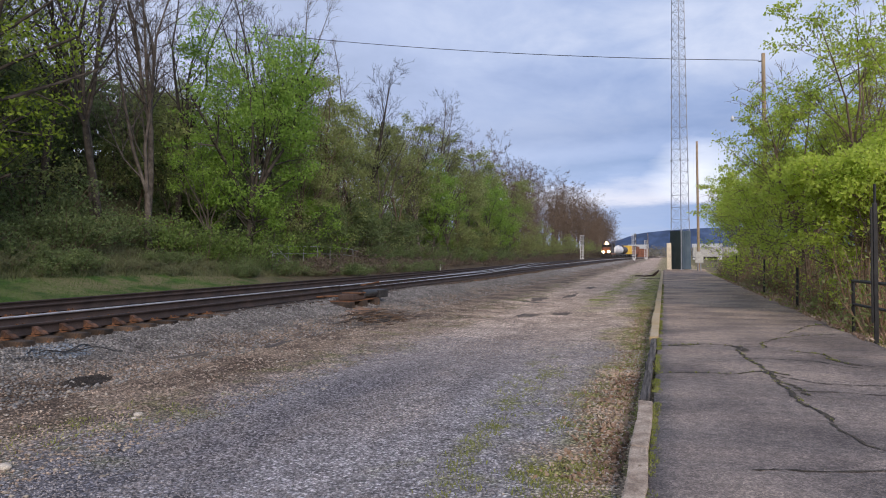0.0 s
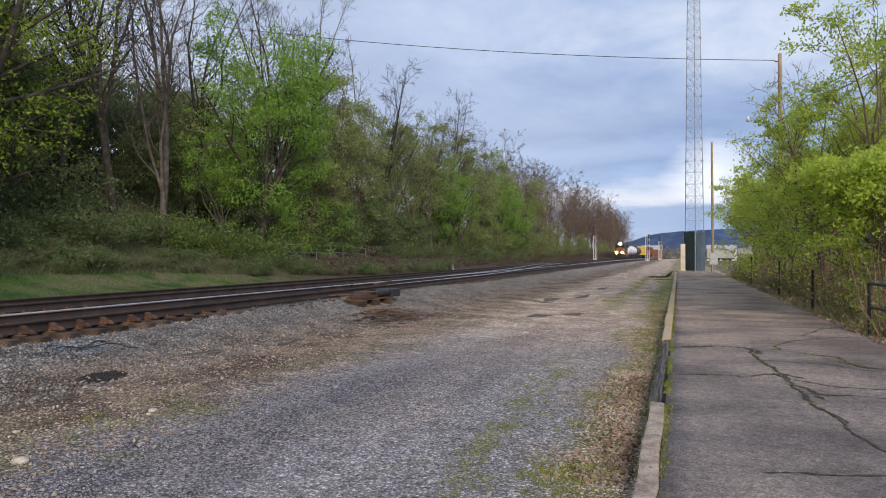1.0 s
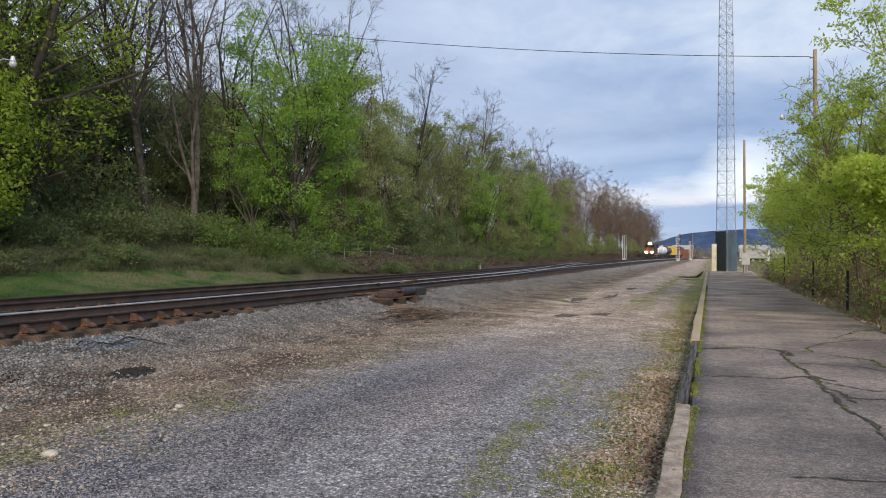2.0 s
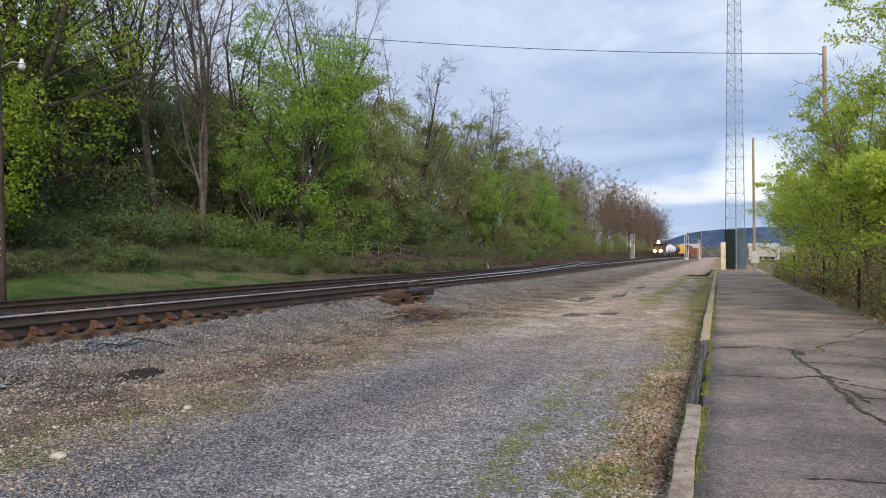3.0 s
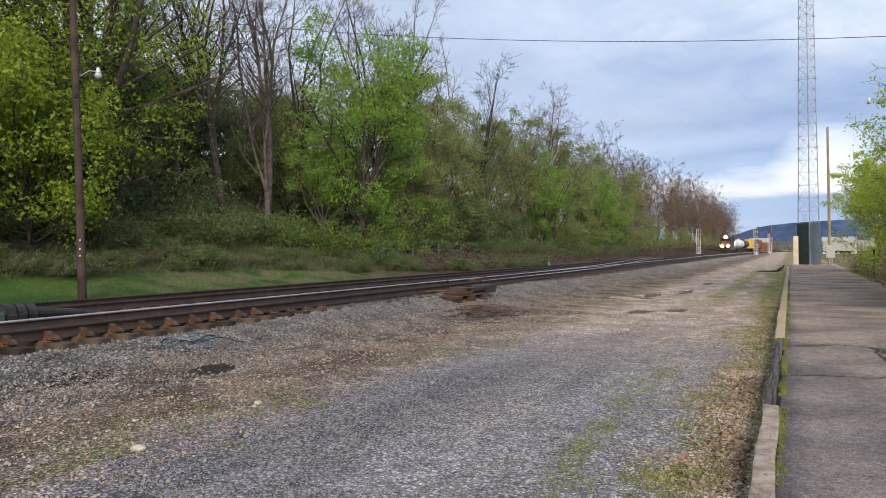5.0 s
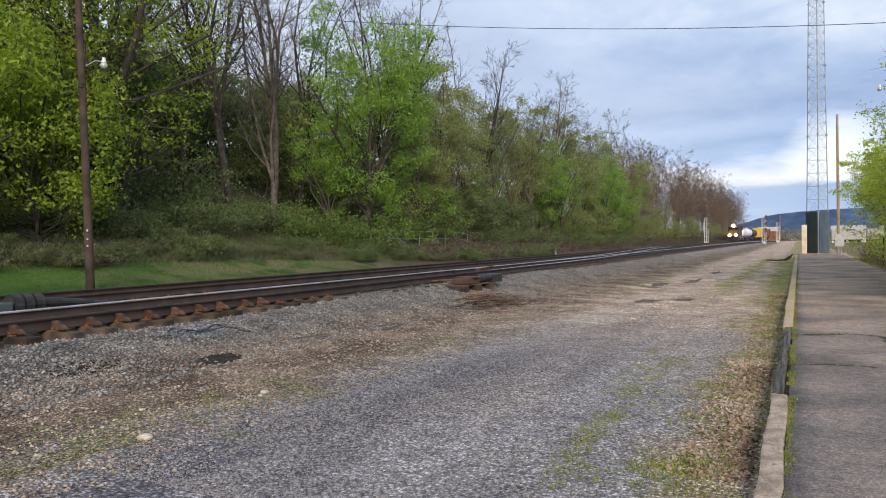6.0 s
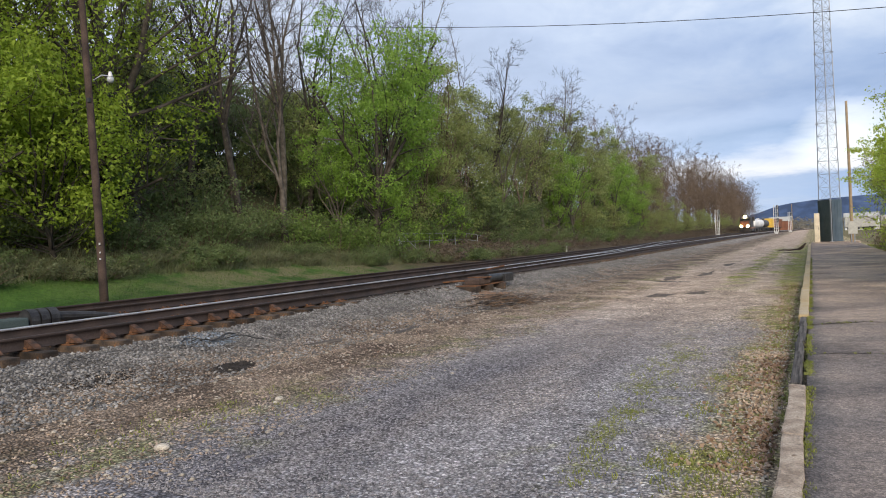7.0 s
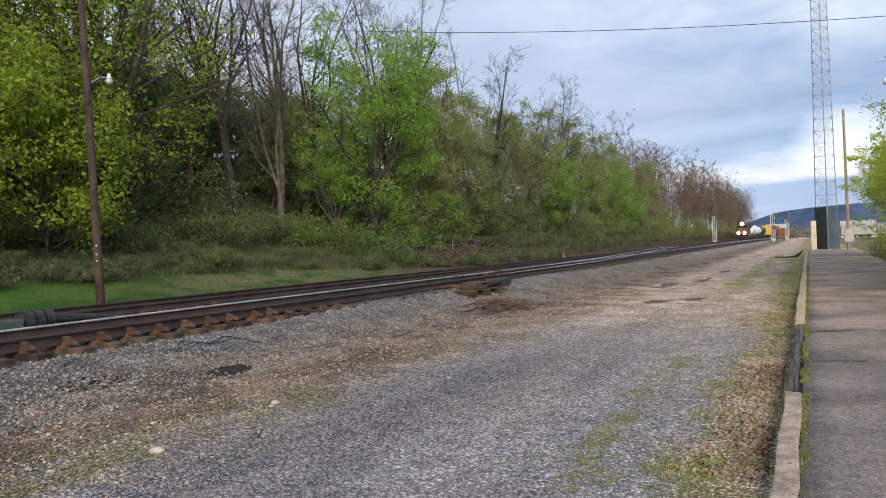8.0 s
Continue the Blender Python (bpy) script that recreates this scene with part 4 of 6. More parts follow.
# the slope behind
for k in range(26):
    plant(small[k % 2], -34 - ft.uniform(0, 14), ft.uniform(16, 56), ft.uniform(0, 360), ft.uniform(0.8, 1.15))
for k in range(22):
    plant(thin[1], -36 - ft.uniform(0, 22), ft.uniform(12, 70), ft.uniform(0, 360), ft.uniform(0.55, 0.78))
for k in range(24):
    x, y = -33.5 - ft.uniform(0, 26), ft.uniform(10, 130)
    plant(ft.choice([thin[0], thin[1], thin[1], thin[1], thin[1], thin[0], sparse[0]]), x, y, ft.uniform(0, 360), ft.uniform(0.45, 0.7))
for k in range(46):
    y = 12 + k * 2.33 + ft.uniform(-0.8, 0.8)
    x = -29.5 - ft.uniform(0, 7) + max(0, min(1, (y - 45) / 40)) * 2.5
    if 23 < y < 37:
        x -= 4.5
    plant(ft.choice([small[0], small[0], small[1], small[2]] if y < 60 else [small[1], small[1], small[2], small[0]]), x, y, ft.uniform(0, 360), ft.uniform(0.5, 0.8))
for k in range(52):
    y = 12 + k * 1.95 + ft.uniform(-0.8, 0.8)
    x = -27.2 - ft.uniform(0, 2.5) + max(0, min(1, (y - 45) / 40)) * 2.5
    plant(ft.choice(bushes[:2] + bushes[:2] + (bushes[2:3] if y > 32 else []) + (bushes[3:4] * 2 if y > 42 else [])), x, y, ft.uniform(0, 360), ft.uniform(0.75, 1.15))
for k in range(48):
    y = 11 + k * 1.2 + ft.uniform(-0.5, 0.5)
    edge_x = -25.6 + max(0.0, min(1.0, (y - 26) / 18)) * 2.6
    plant(ft.choice([bushes[1], bushes[1], bushes[0], bushes[4], bushes[4]] if y < 42 else [bushes[3], bushes[1], bushes[4]]), edge_x - ft.uniform(-0.7, 2.2), y, ft.uniform(0, 360), ft.uniform(0.6, 0.95))
for k in range(18):
    plant(small[k % 2], -36 - ft.uniform(0, 10), 29 + k * 2.2 + ft.uniform(-1, 1), ft.uniform(0, 360), ft.uniform(0.95, 1.25))
# green skirts of the wood's edge, down to the brush
for k in range(30):
    y = 44 + k * 2.9 + ft.uniform(-1.0, 1.0)
    plant(ft.choice([small[0], small[1], small[2], bushes[2]]), -26.6 - ft.uniform(0, 2.4) + max(0.0, min(1.0, (y - 60) / 40)) * 1.4, y, ft.uniform(0, 360), ft.uniform(0.62, 0.95), ft.uniform(0.55, 0.85), sink=0.5)
for k in range(30):
    y, x = ft.uniform(10, 90), -31 - ft.uniform(0, 18)
    plant(ft.choice(bushes[:3]), x, y, ft.uniform(0, 360), ft.uniform(1.1, 1.9))
for k in range(24):
    y = 85 + k * 7
    plant(ft.choice(bushes[3:4] + bushes[:2]), -24.8 - ft.uniform(0, 2), y, ft.uniform(0, 360), ft.uniform(0.9, 1.5))

for k in range(40):
    y = 43 + k * 3.4
    plant(bushes[3], -22.6 - ft.uniform(0, 2.4), y, ft.uniform(0, 360), ft.uniform(0.7, 1.05))
for k in range(8):
    plant(bushes[3], -24.3 - ft.uniform(0, 0.9), 40.5 + k * 2.6, ft.uniform(0, 360), ft.uniform(0.75, 1.0))
# beside the walkway
SIDE = "trees beside the walkway"
side_a = tree(51, M_STEM_DK, L_YELLOW, 10, 0.11, 0.085, "tall yellow-green young tree overhanging the walkway", SIDE, -0.12, height=9.6, fork=0.2, leaders=7, spread=2.6, levels=4, wild=0.46, kids=(3, 4), trunk_r=0.13, tilt=0.46, low=2, taper=0.5)
side_b = tree(52, M_STEM_DK, L_YELLOW, 11, 0.13, 0.095, "yellow-green young tree beside the walkway", SIDE, -0.2, height=6.2, fork=0.22, leaders=5, spread=2.5, levels=4, wild=0.5, kids=(3, 4), trunk_r=0.08, tilt=0.55, low=6)
side_c = tree(53, M_STEM_DK, L_YELLOW, 12, 0.15, 0.092, "bright green leafy tree drooping over the railing", SIDE, -0.25, height=4.2, fork=0.34, leaders=6, spread=1.6, levels=4, wild=0.55, kids=(3, 4), trunk_r=0.07, tilt=0.65, low=2)
plant(side_a, 5.5, 23.5, 30, 1.0)
plant(side_a, 4.7, 26.0, 150, 0.84)
plant(side_a, 9.2, 29.0, 160, 1.05)
plant(side_c, 4.9, 18.6, 200, 0.95)
plant(side_c, 5.2, 21.0, 70, 1.12)
plant(side_b, 5.0, 29.5, 200, 1.1)
plant(side_b, 5.0, 36.0, 300, 1.05)
plant(side_b, 5.0, 44.0, 20, 1.1)
plant(side_b, 5.2, 54.0, 140, 1.1)
plant(side_b, 6.4, 49.0, 240, 1.2)
plant(side_b, 8.0, 33.0, 100, 1.25)
plant(side_b, 9.5, 28.0, 250, 1.3)
sb = [bush(61, 1.5, 1.8, 3, L_BROWNBUSH, 3, 0.06, "leafless brown brush beside the walkway", 60, M_STEM), bush(62, 1.8, 1.8, 5, L_OLIVE, 6, 0.07, "thin green brush beside the walkway", 40, M_STEM)]
for k in range(28):
    y = 15.5 + k * 1.6
    plant(sb[k % 3 == 1], 4.7 + ft.uniform(-0.2, 0.9), y, ft.uniform(0, 360), ft.uniform(0.7, 1.1))
for k in range(18):
    plant(sb[k % 3 == 1], 6.2 + ft.uniform(-0.3, 2.2), 17 + k * 2.6, ft.uniform(0, 360), ft.uniform(1.0, 1.5))
saps = [bush(63, 4.2, 1.7, 1, L_OLIVE, 2, 0.09, "clump of brown saplings with few leaves", 22, M_STEM), bush(64, 3.4, 1.5, 3, L_YELLOW, 5, 0.10, "clump of orange-brown saplings in young leaf", 20, M_STEM)]
for k in range(20):
    y = 19 + k * 2.3
    plant(saps[k % 2], 4.75 + ft.uniform(-0.25, 1.2), y, ft.uniform(0, 360), ft.uniform(0.75, 1.1))
drop_proto(skirt, *saps, *bare, *thin, *sparse, *leafy, *small, *bushes, side_a, side_b, side_c, *sb)

# ---- lineside things ----


def tower(x, y):
    t = base("lattice_tower", pose(x, y, -0.05), "tall galvanised lattice radio tower on a concrete slab", "radio tower")
    wid = lambda z: 1.86 - 0.0245 * z
    corner = [(-0.5, 0.33), (0.5, 0.33), (0.03, -0.5)]
    pt = lambda k, z: Vector((corner[k][0] * wid(z), corner[k][1] * wid(z), z))
    for k in range(3):
        part("leg", tube(B(), pt(k, 0.1), pt(k, 46), 0.046, 0.034, 8), M_GALV, t)
    z, i = 3.9, 0
    while z < 45:
        h = wid(z) * 0.72
        for k in range(3):
            a, c = k, (k + 1) % 3
            bm = tube(B(), pt(a, z), pt(c, z), 0.015, n=5)
            tube(bm, pt(a, z), pt(c, z + h), 0.0135, n=5)
            tube(bm, pt(c, z), pt(a, z + h), 0.0135, n=5)
            part("bracing", bm, M_GALV, t)
        if i % 6 == 0:
            for k in range(3):
                part("flange", tube(B(), pt(k, z - 0.05), pt(k, z + 0.05), 0.11, n=10), M_GALV, t)
        z += h
        i += 1
    for k, mat, lab in ((0, M_PANEL_DK, "dark green climbing guard"), (1, M_PANEL, "blue-grey climbing guard")):
        a = pt(0 if k == 0 else 2, 0.12)
        c = pt(2 if k == 0 else 1, 0.12)
        d = (c - a).normalized()
        nrm = Vector((d.y, -d.x, 0))
        bm = B()
        L = (c - a).length
        box(bm, 0.04, L - 0.03, -0.02, 0.02, 0.12, 4.0, 0.006)
        for j in range(1, 4):
            box(bm, 0.04 + L * j / 4 - 0.012, 0.04 + L * j / 4 + 0.012, -0.032, -0.018, 0.14, 3.98)
        bm.transform(Matrix.Translation((a.x, a.y, 0)) @ Matrix.Rotation(math.atan2(d.y, d.x), 4, "Z") @ Matrix.Translation((0, -0.08, 0)))
        part("guard_panel", bm, mat, t, lab)
    bm = box(B(), -0.95, 0.95, 0.66, 0.70, 0.12, 4.0)
    part("guard_panel", bm, M_PANEL, t, "blue-grey climbing guard")
    part("slab", box(B(), -1.5, 2.3, -1.1, 1.3, -0.4, 0.10, 0.02), M_CONCRETE, t, "pale concrete base slab")
    for k in range(3):
        p = pt(k, 0.1)
        part("foot_plate", box(B(), p.x - 0.16, p.x + 0.16, p.y - 0.16, p.y + 0.16, 0.10, 0.14), M_GALV, t)
    return t


tower(1.54, 74.3)
cab = base("utility_cabinet", pose(0.42, 73.4, 0.03), "narrow cream utility cabinet beside the tower", "cabinet")
part("body", box(B(), -0.22, 0.22, -0.25, 0.35, 0.05, 2.7, 0.02), M_CREAM, cab)
part("door", box(B(), -0.18, 0.18, -0.27, -0.252, 0.15, 2.6, 0.005), M_CREAM, cab)
part("handle", box(B(), 0.10, 0.13, -0.31, -0.272, 1.2, 1.4, 0.005), M_DARKSTEEL, cab, "dark steel handle")
part("plinth", box(B(), -0.3, 0.3, -0.33, 0.42, -0.2, 0.05, 0.01), M_CONCRETE, cab, "concrete plinth")

mb = base("meter_box", pose(3.12, 70.0, -0.12), "grey metal meter box on two short posts", "meter box")
part("body", box(B(), -0.36, 0.36, -0.13, 0.13, 0.85, 1.95, 0.02), M_GREYBOX, mb)
part("door", box(B(), -0.31, 0.31, -0.15, -0.132, 0.92, 1.88, 0.008), M_GREYBOX, mb)
for sx in (-0.12, 0.12):
    part("post", tube(B(), (sx, 0, -0.3), (sx, 0, 0.87), 0.045), M_GALV, mb)


def pole(x, y, h, r, mat, label, lean=(0.0, 0.0)):
    t = base("utility_pole", pose(x, y, gz(x, y)), label, "utility pole")
    us = [i / 9 for i in range(10)]
    bm = sweep([Vector((lean[0] * u * h + 0.02 * math.sin(u * 5), lean[1] * u * h, -0.5 + u * (h + 0.5))) for u in us], [r * (1 - 0.35 * u) for u in us], 12)
    part("shaft", bm, mat, t, smooth=True)
    return t


def lamp_on(t, z, arm, r=0.16):
    """A yard light on a short curved arm."""
    d = Vector((*arm, 0))
    bm = B()
    pts = [Vector((0, 0, z)), Vector((0, 0, z)) + d * 0.5 + Vector((0, 0, 0.16)), Vector((0, 0, z)) + d + Vector((0, 0, 0.12))]
    for a, c in zip(pts, pts[1:]):
        tube(bm, a, c, 0.022, n=6)
    part("arm", bm, M_GALV, t)
    e = pts[-1]
    bm = tube(B(), e + Vector((0, 0, -0.02)), e + Vector((0, 0, 0.14)), r * 0.75, r * 0.4, 12)
    part("housing", bm, M_SILVER, t, "pale metal lamp housing")
    bm = B()
    bmesh.ops.create_uvsphere(bm, u_segments=14, v_segments=8, radius=r, matrix=Matrix.Translation(e + Vector((0, 0, -0.12))) @ Matrix.Diagonal((1, 1, 1.05, 1)))
    part("globe", bm, M_LENS, t, "ribbed glass refractor, unlit", True)


lp = pole(-21.0, 15.3, 13.0, 0.145, M_POLE_DK, "dark wooden pole with a yard lamp on the lawn", (-0.021, -0.011))
lamp_on(lp, 7.5, (0.5, 0.27), 0.115)
for z in (2.0, 1.72, 1.5):
    part("tag", box(B(), 0.08, 0.125, -0.175, -0.14, z, z + 0.05 + 0.02 * (z > 1.9), 0.004), M_SILVER, lp, "small pale metal tag")
part("bracket", box(B(), -0.13, 0.0, -0.2, -0.12, 6.75, 6.9, 0.01), M_DARKSTEEL, lp)

pole(3.12, 72.0, 12.7, 0.15, M_POLE, "weathered wooden pole beside the tower")
p1_ = pole(6.35, 50.0, 15.15, 0.18, M_POLE, "weathered wooden pole behind the trees")
lamp_on(p1_, 10.9, (-1.95, 0.0), 0.13)
part("insulator", tube(B(), (-0.32, 0, 14.65), (-0.12, 0, 14.65), 0.05, 0.03, 8), M_DARKSTEEL, p1_, "dark insulator")
part("insulator", tube(B(), (-0.22, 0, 13.9), (-0.12, 0, 13.9), 0.04, 0.03, 8), M_DARKSTEEL, p1_, "dark insulator")


def cable(p, q, sag, r, label):
    p, q = Vector(p), Vector(q)
    n = 28
    pts = [p.lerp(q, i / n) - Vector((0, 0, 4 * sag * (i / n) * (1 - i / n))) for i in range(n + 1)]
    cu = bpy.data.curves.new("cable", "CURVE")
    cu.dimensions, cu.bevel_depth, cu.bevel_resolution = "3D", r, 1
    sp = cu.splines.new("POLY")
    sp.points.add(n)
    for s, v in zip(sp.points, pts):
        s.co = (*v, 1)
    cu.materials.append(M_WIRE)
    ob = new("cable", cu)
    return tagged(ob, label, "cable")


cable((6.05, 50.0, 14.38), (-58, 43.5, 24.9), 1.45, 0.022, "dark overhead wire strung across the tracks")
cable((6.2, 50.0, 10.4), (14, 20, 11.6), 0.25, 0.03, "dark overhead cable through the trees")
cable((6.2, 50.0, 10.9), (14, 20, 12.6), 0.25, 0.02, "dark overhead cable through the trees")
pole(-58.2, 43.5, 13.0, 0.18, M_POLE_DK, "wooden pole hidden among the trees")


def signal(x, y, h, heads, label):
    t = base("railway_signal", pose(x, y, gz(x, y)), label, "railway signal", "lineside signals")
    part("mast", tube(B(), (0, 0, 0), (0, 0, h), 0.09, 0.07, 8), M_SILVER, t)
    part("base_box", box(B(), -0.3, 0.3, -0.3, 0.3, -0.3, 0.5, 0.03), M_SILVER, t)
    for sx in (-0.42, 0.42):
        part("ladder_rail", box(B(), sx - 0.06, sx + 0.06, -0.50, -0.42, 0.2, h, 0.01), M_SILVER, t)
    z = 0.6
    while z < h:
        part("rung", box(B(), -0.42, 0.42, -0.49, -0.43, z - 0.035, z + 0.035), M_SILVER, t)
        z += 0.62
    for k in range(heads):
        zc = h - 0.55 - k * 1.5
        hd = part("signal_head", box(B(), 0.18, 0.62, -0.42, -0.15, zc - 0.5, zc + 0.5, 0.05), M_BLACK, t, "black signal head")
        for j in range(3):
            part("hood", tube(B(), (0.40, -0.42, zc + 0.3 - 0.3 * j), (0.40, -0.62, zc + 0.3 - 0.3 * j), 0.11, 0.11, 10, False), M_BLACK, hd)
    part("platform", box(B(), -0.5, 0.6, -0.55, 0.25, h * 0.55, h * 0.55 + 0.05), M_SILVER, t)
    return t


signal(-19.5, 175.0, 6.2, 2, "silver railway signal mast with a ladder, unlit")
signal(-7.3, 180.0, 6.7, 3, "tall silver railway signal mast with black heads")
signal(-5.4, 222.0, 5.8, 2, "silver railway signal mast beyond the junction")

# ---- the train ----


def emitter(name, col, strength):
    m = bpy.data.materials.new(name)
    m.use_nodes = True
    b = m.node_tree.nodes["Principled BSDF"]
    b.inputs["Base Color"].default_value = (*col, 1)
    b.inputs["Emission Color"].default_value = (*col, 1)
    b.inputs["Emission Strength"].default_value = strength
    return m


M_HEAD = emitter("lit_headlight", (1.0, 0.66, 0.24), 24.0)


def on_track(y, pts=TRACK_B):
    x = float(hermite(pts, y))
    dx = float(hermite(pts, y + 2) - hermite(pts, y - 2)) / 4
    return pose(x, y, RAIL_Z, 0, 0, -math.degrees(math.atan(dx)))


def wheelset(t, y, n=3):
    for k in range(n):
        yy = y + (k - (n - 1) / 2) * 1.8
        for s in (-1, 1):
            part("wheel", tube(B(), (s * 0.72, yy, 0.5), (s * 0.85, yy, 0.5), 0.5, n=16), M_DARKSTEEL, t)
    part("bogie_frame", box(B(), -1.1, 1.1, y - n * 0.9, y + n * 0.9, 0.35, 0.95, 0.05), M_DARKSTEEL, t)


def locomotive(y):
    t = base("locomotive", on_track(y), "dark diesel freight locomotive with lit headlights", "locomotive")
    part("underframe", box(B(), -1.45, 1.45, 0.3, 21.5, 1.05, 1.55, 0.04), M_LOCO, t)
    part("nose", box(B(), -1.2, 1.2, 0.9, 3.0, 1.55, 3.35, 0.16), M_LOCO_NOSE, t, "dark red-brown short nose")
    cb = part("cab", box(B(), -1.5, 1.5, 3.0, 5.4, 1.55, 4.55, 0.16), M_LOCO, t, "black cab with dark windows")
    for sx in (-1, 1):
        part("windscreen", box(B(), sx * 0.72 - 0.55, sx * 0.72 + 0.55, 2.96, 2.99, 3.5, 4.1, 0.01), M_GLASS, cb)
    part("number_board", box(B(), -0.9, 0.9, 2.93, 2.985, 4.15, 4.4, 0.01), M_GREYBOX, cb, "pale number board")
    part("long_hood", box(B(), -1.05, 1.05, 5.4, 20.2, 1.55, 4.5, 0.12), M_LOCO, t)
    part("radiator", box(B(), -1.5, 1.5, 16.5, 19.8, 3.4, 4.75, 0.08), M_LOCO, t)
    part("side_stripe", box(B(), -1.475, 1.475, 0.35, 21.4, 1.15, 1.35), M_LOCO_STRIPE, t, "orange sill stripe")
    part("fuel_tank", box(B(), -1.3, 1.3, 8.0, 13.5, 0.35, 1.05, 0.1), M_LOCO, t)
    part("snow_plough", box(B(), -1.4, 1.4, 0.05, 0.4, 0.12, 0.95, 0.04), M_LOCO, t)
    part("coupler", box(B(), -0.15, 0.15, -0.5, 0.3, 0.75, 1.05, 0.03), M_DARKSTEEL, t)
    for sx in (-1, 1):
        part("handrail", tube(B(), (sx * 1.4, 0.5, 1.55), (sx * 1.4, 0.5, 2.7), 0.03, n=6), M_SILVER, t)
        part("ditch_light", tube(B(), (sx * 0.85, 0.25, 1.85), (sx * 0.85, 0.45, 1.85), 0.38, n=16), M_HEAD, t, "glowing ditch light")
    part("headlight", tube(B(), (0, 2.80, 4.62), (0, 3.0, 4.62), 0.42, n=16), M_HEAD, t, "glowing twin headlight")
    wheelset(t, 4.0)
    wheelset(t, 17.6)
    return t


def tank_car(y, mat, label):
    t = base("tank_car", on_track(y), label, "freight car", "train cars")
    part("tank", tube(B(), (0, 0.9, 2.75), (0, 16.1, 2.75), 1.45, n=28), mat, t, smooth=False)
    for yy, s in ((0.9, -1), (16.1, 1)):
        bm = B()
        bmesh.ops.create_uvsphere(bm, u_segments=24, v_segments=12, radius=1.45, matrix=Matrix.Translation((0, yy, 2.75)) @ Matrix.Diagonal((1, 0.35, 1, 1)))
        part("tank_end", bm, mat, t, smooth=True)
    part("dome", tube(B(), (0, 8.5, 4.1), (0, 8.5, 4.6), 0.45, n=14), mat, t)
    part("underframe", box(B(), -1.2, 1.2, 0.2, 16.8, 0.95, 1.3, 0.03), M_DARKSTEEL, t)
    part("walkway", box(B(), -0.5, 0.5, 6.5, 10.5, 4.16, 4.24), M_DARKSTEEL, t)
    wheelset(t, 2.6, 2)
    wheelset(t, 14.4, 2)
    return t


def boxcar(y, mat, label, length=16.5, m=None):
    t = base("boxcar", m or on_track(y), label, "freight car", "train cars")
    bd = part("body", box(B(), -1.5, 1.5, 0.3, length, 1.15, 4.7, 0.06), mat, t)
    for sx in (-1, 1):
        k = 1.0
        while k < length - 0.3:
            part("side_rib", box(B(), sx * 1.53 - 0.035, sx * 1.53 + 0.035, k - 0.06, k + 0.06, 1.2, 4.55), mat, bd)
            k += 1.25
        part("sliding_door", box(B(), sx * 1.58 - 0.03, sx * 1.58 + 0.03, length / 2 - 1.3, length / 2 + 1.3, 1.3, 4.4, 0.01), mat, t)
    part("underframe", box(B(), -1.2, 1.2, 0.1, length + 0.2, 0.9, 1.15), M_DARKSTEEL, t)
    wheelset(t, 2.6, 2)
    wheelset(t, length - 2.4, 2)
    return t


locomotive(220)
tank_car(242.6, M_WHITE, "white tank car coupled behind the locomotive")
tank_car(260.4, M_WHITE, "white tank car in the freight train")
tank_car(278.2, M_LOCO, "black tank car in the freight train")
boxcar(296.2, M_YELLOW, "yellow ribbed boxcar in the freight train")
boxcar(314.0, M_BROWNCAR, "brown ribbed boxcar in the freight train")
boxcar(332.0, M_BROWNCAR, "brown ribbed boxcar in the freight train")
for xw in (9.6, 19.7, 29.8):
    c = boxcar(0, M_GREYBOX, "pale grey freight car parked beyond the trees", 9.2, pose(xw + 9.4, 268, -0.6, 0, 0, 90))

# ---- switch gear by the rails ----
sm = base("switch_machine", pose(-8.55, 18.45, 0.28, 0, 0, -4) @ Matrix.Diagonal((1.25, 1.35, 1.15, 1)), "rusty and black switch machine on long ties", "switch machine")
for yy in (-0.85, -0.3, 0.28):
    part("long_tie", box(B(), -0.55, 0.42, yy - 0.11, yy + 0.11, -0.14, 0.07, 0.012), M_TIE, sm)
part("base_plate", box(B(), -0.2, 0.38, -0.9, 0.4, 0.07, 0.095, 0.005), M_RUST, sm, "rusty steel base plate")
part("gear_case", box(B(), 0.0, 0.38, -0.75, -0.25, 0.10, 0.25, 0.03), M_POLE_DK, sm, "brown painted gear case")
part("cover", box(B(), -0.03, 0.45, -0.55, -0.3, 0.25, 0.28, 0.012), M_RUST, sm)
part("motor", tube(B(), (0.2, -0.1, 0.2), (0.2, 0.55, 0.2), 0.12, 0.1, 16), M_DARKSTEEL, sm, "black motor drum")
part("motor_box", box(B(), 0.02, 0.36, 0.5, 0.9, 0.08, 0.29, 0.03), M_DARKSTEEL, sm, "black junction box")
for yy in (-0.62, -0.4):
    part("throw_rod", tube(B(), (-0.95, yy, 0.14), (0.05, yy, 0.2), 0.022, n=8), M_RUST, sm)
part("crank", tube(B(), (0.1, 0.05, 0.42), (0.42, 0.35, 0.5), 0.02, n=8), M_RUST, sm, "rusty hand crank")

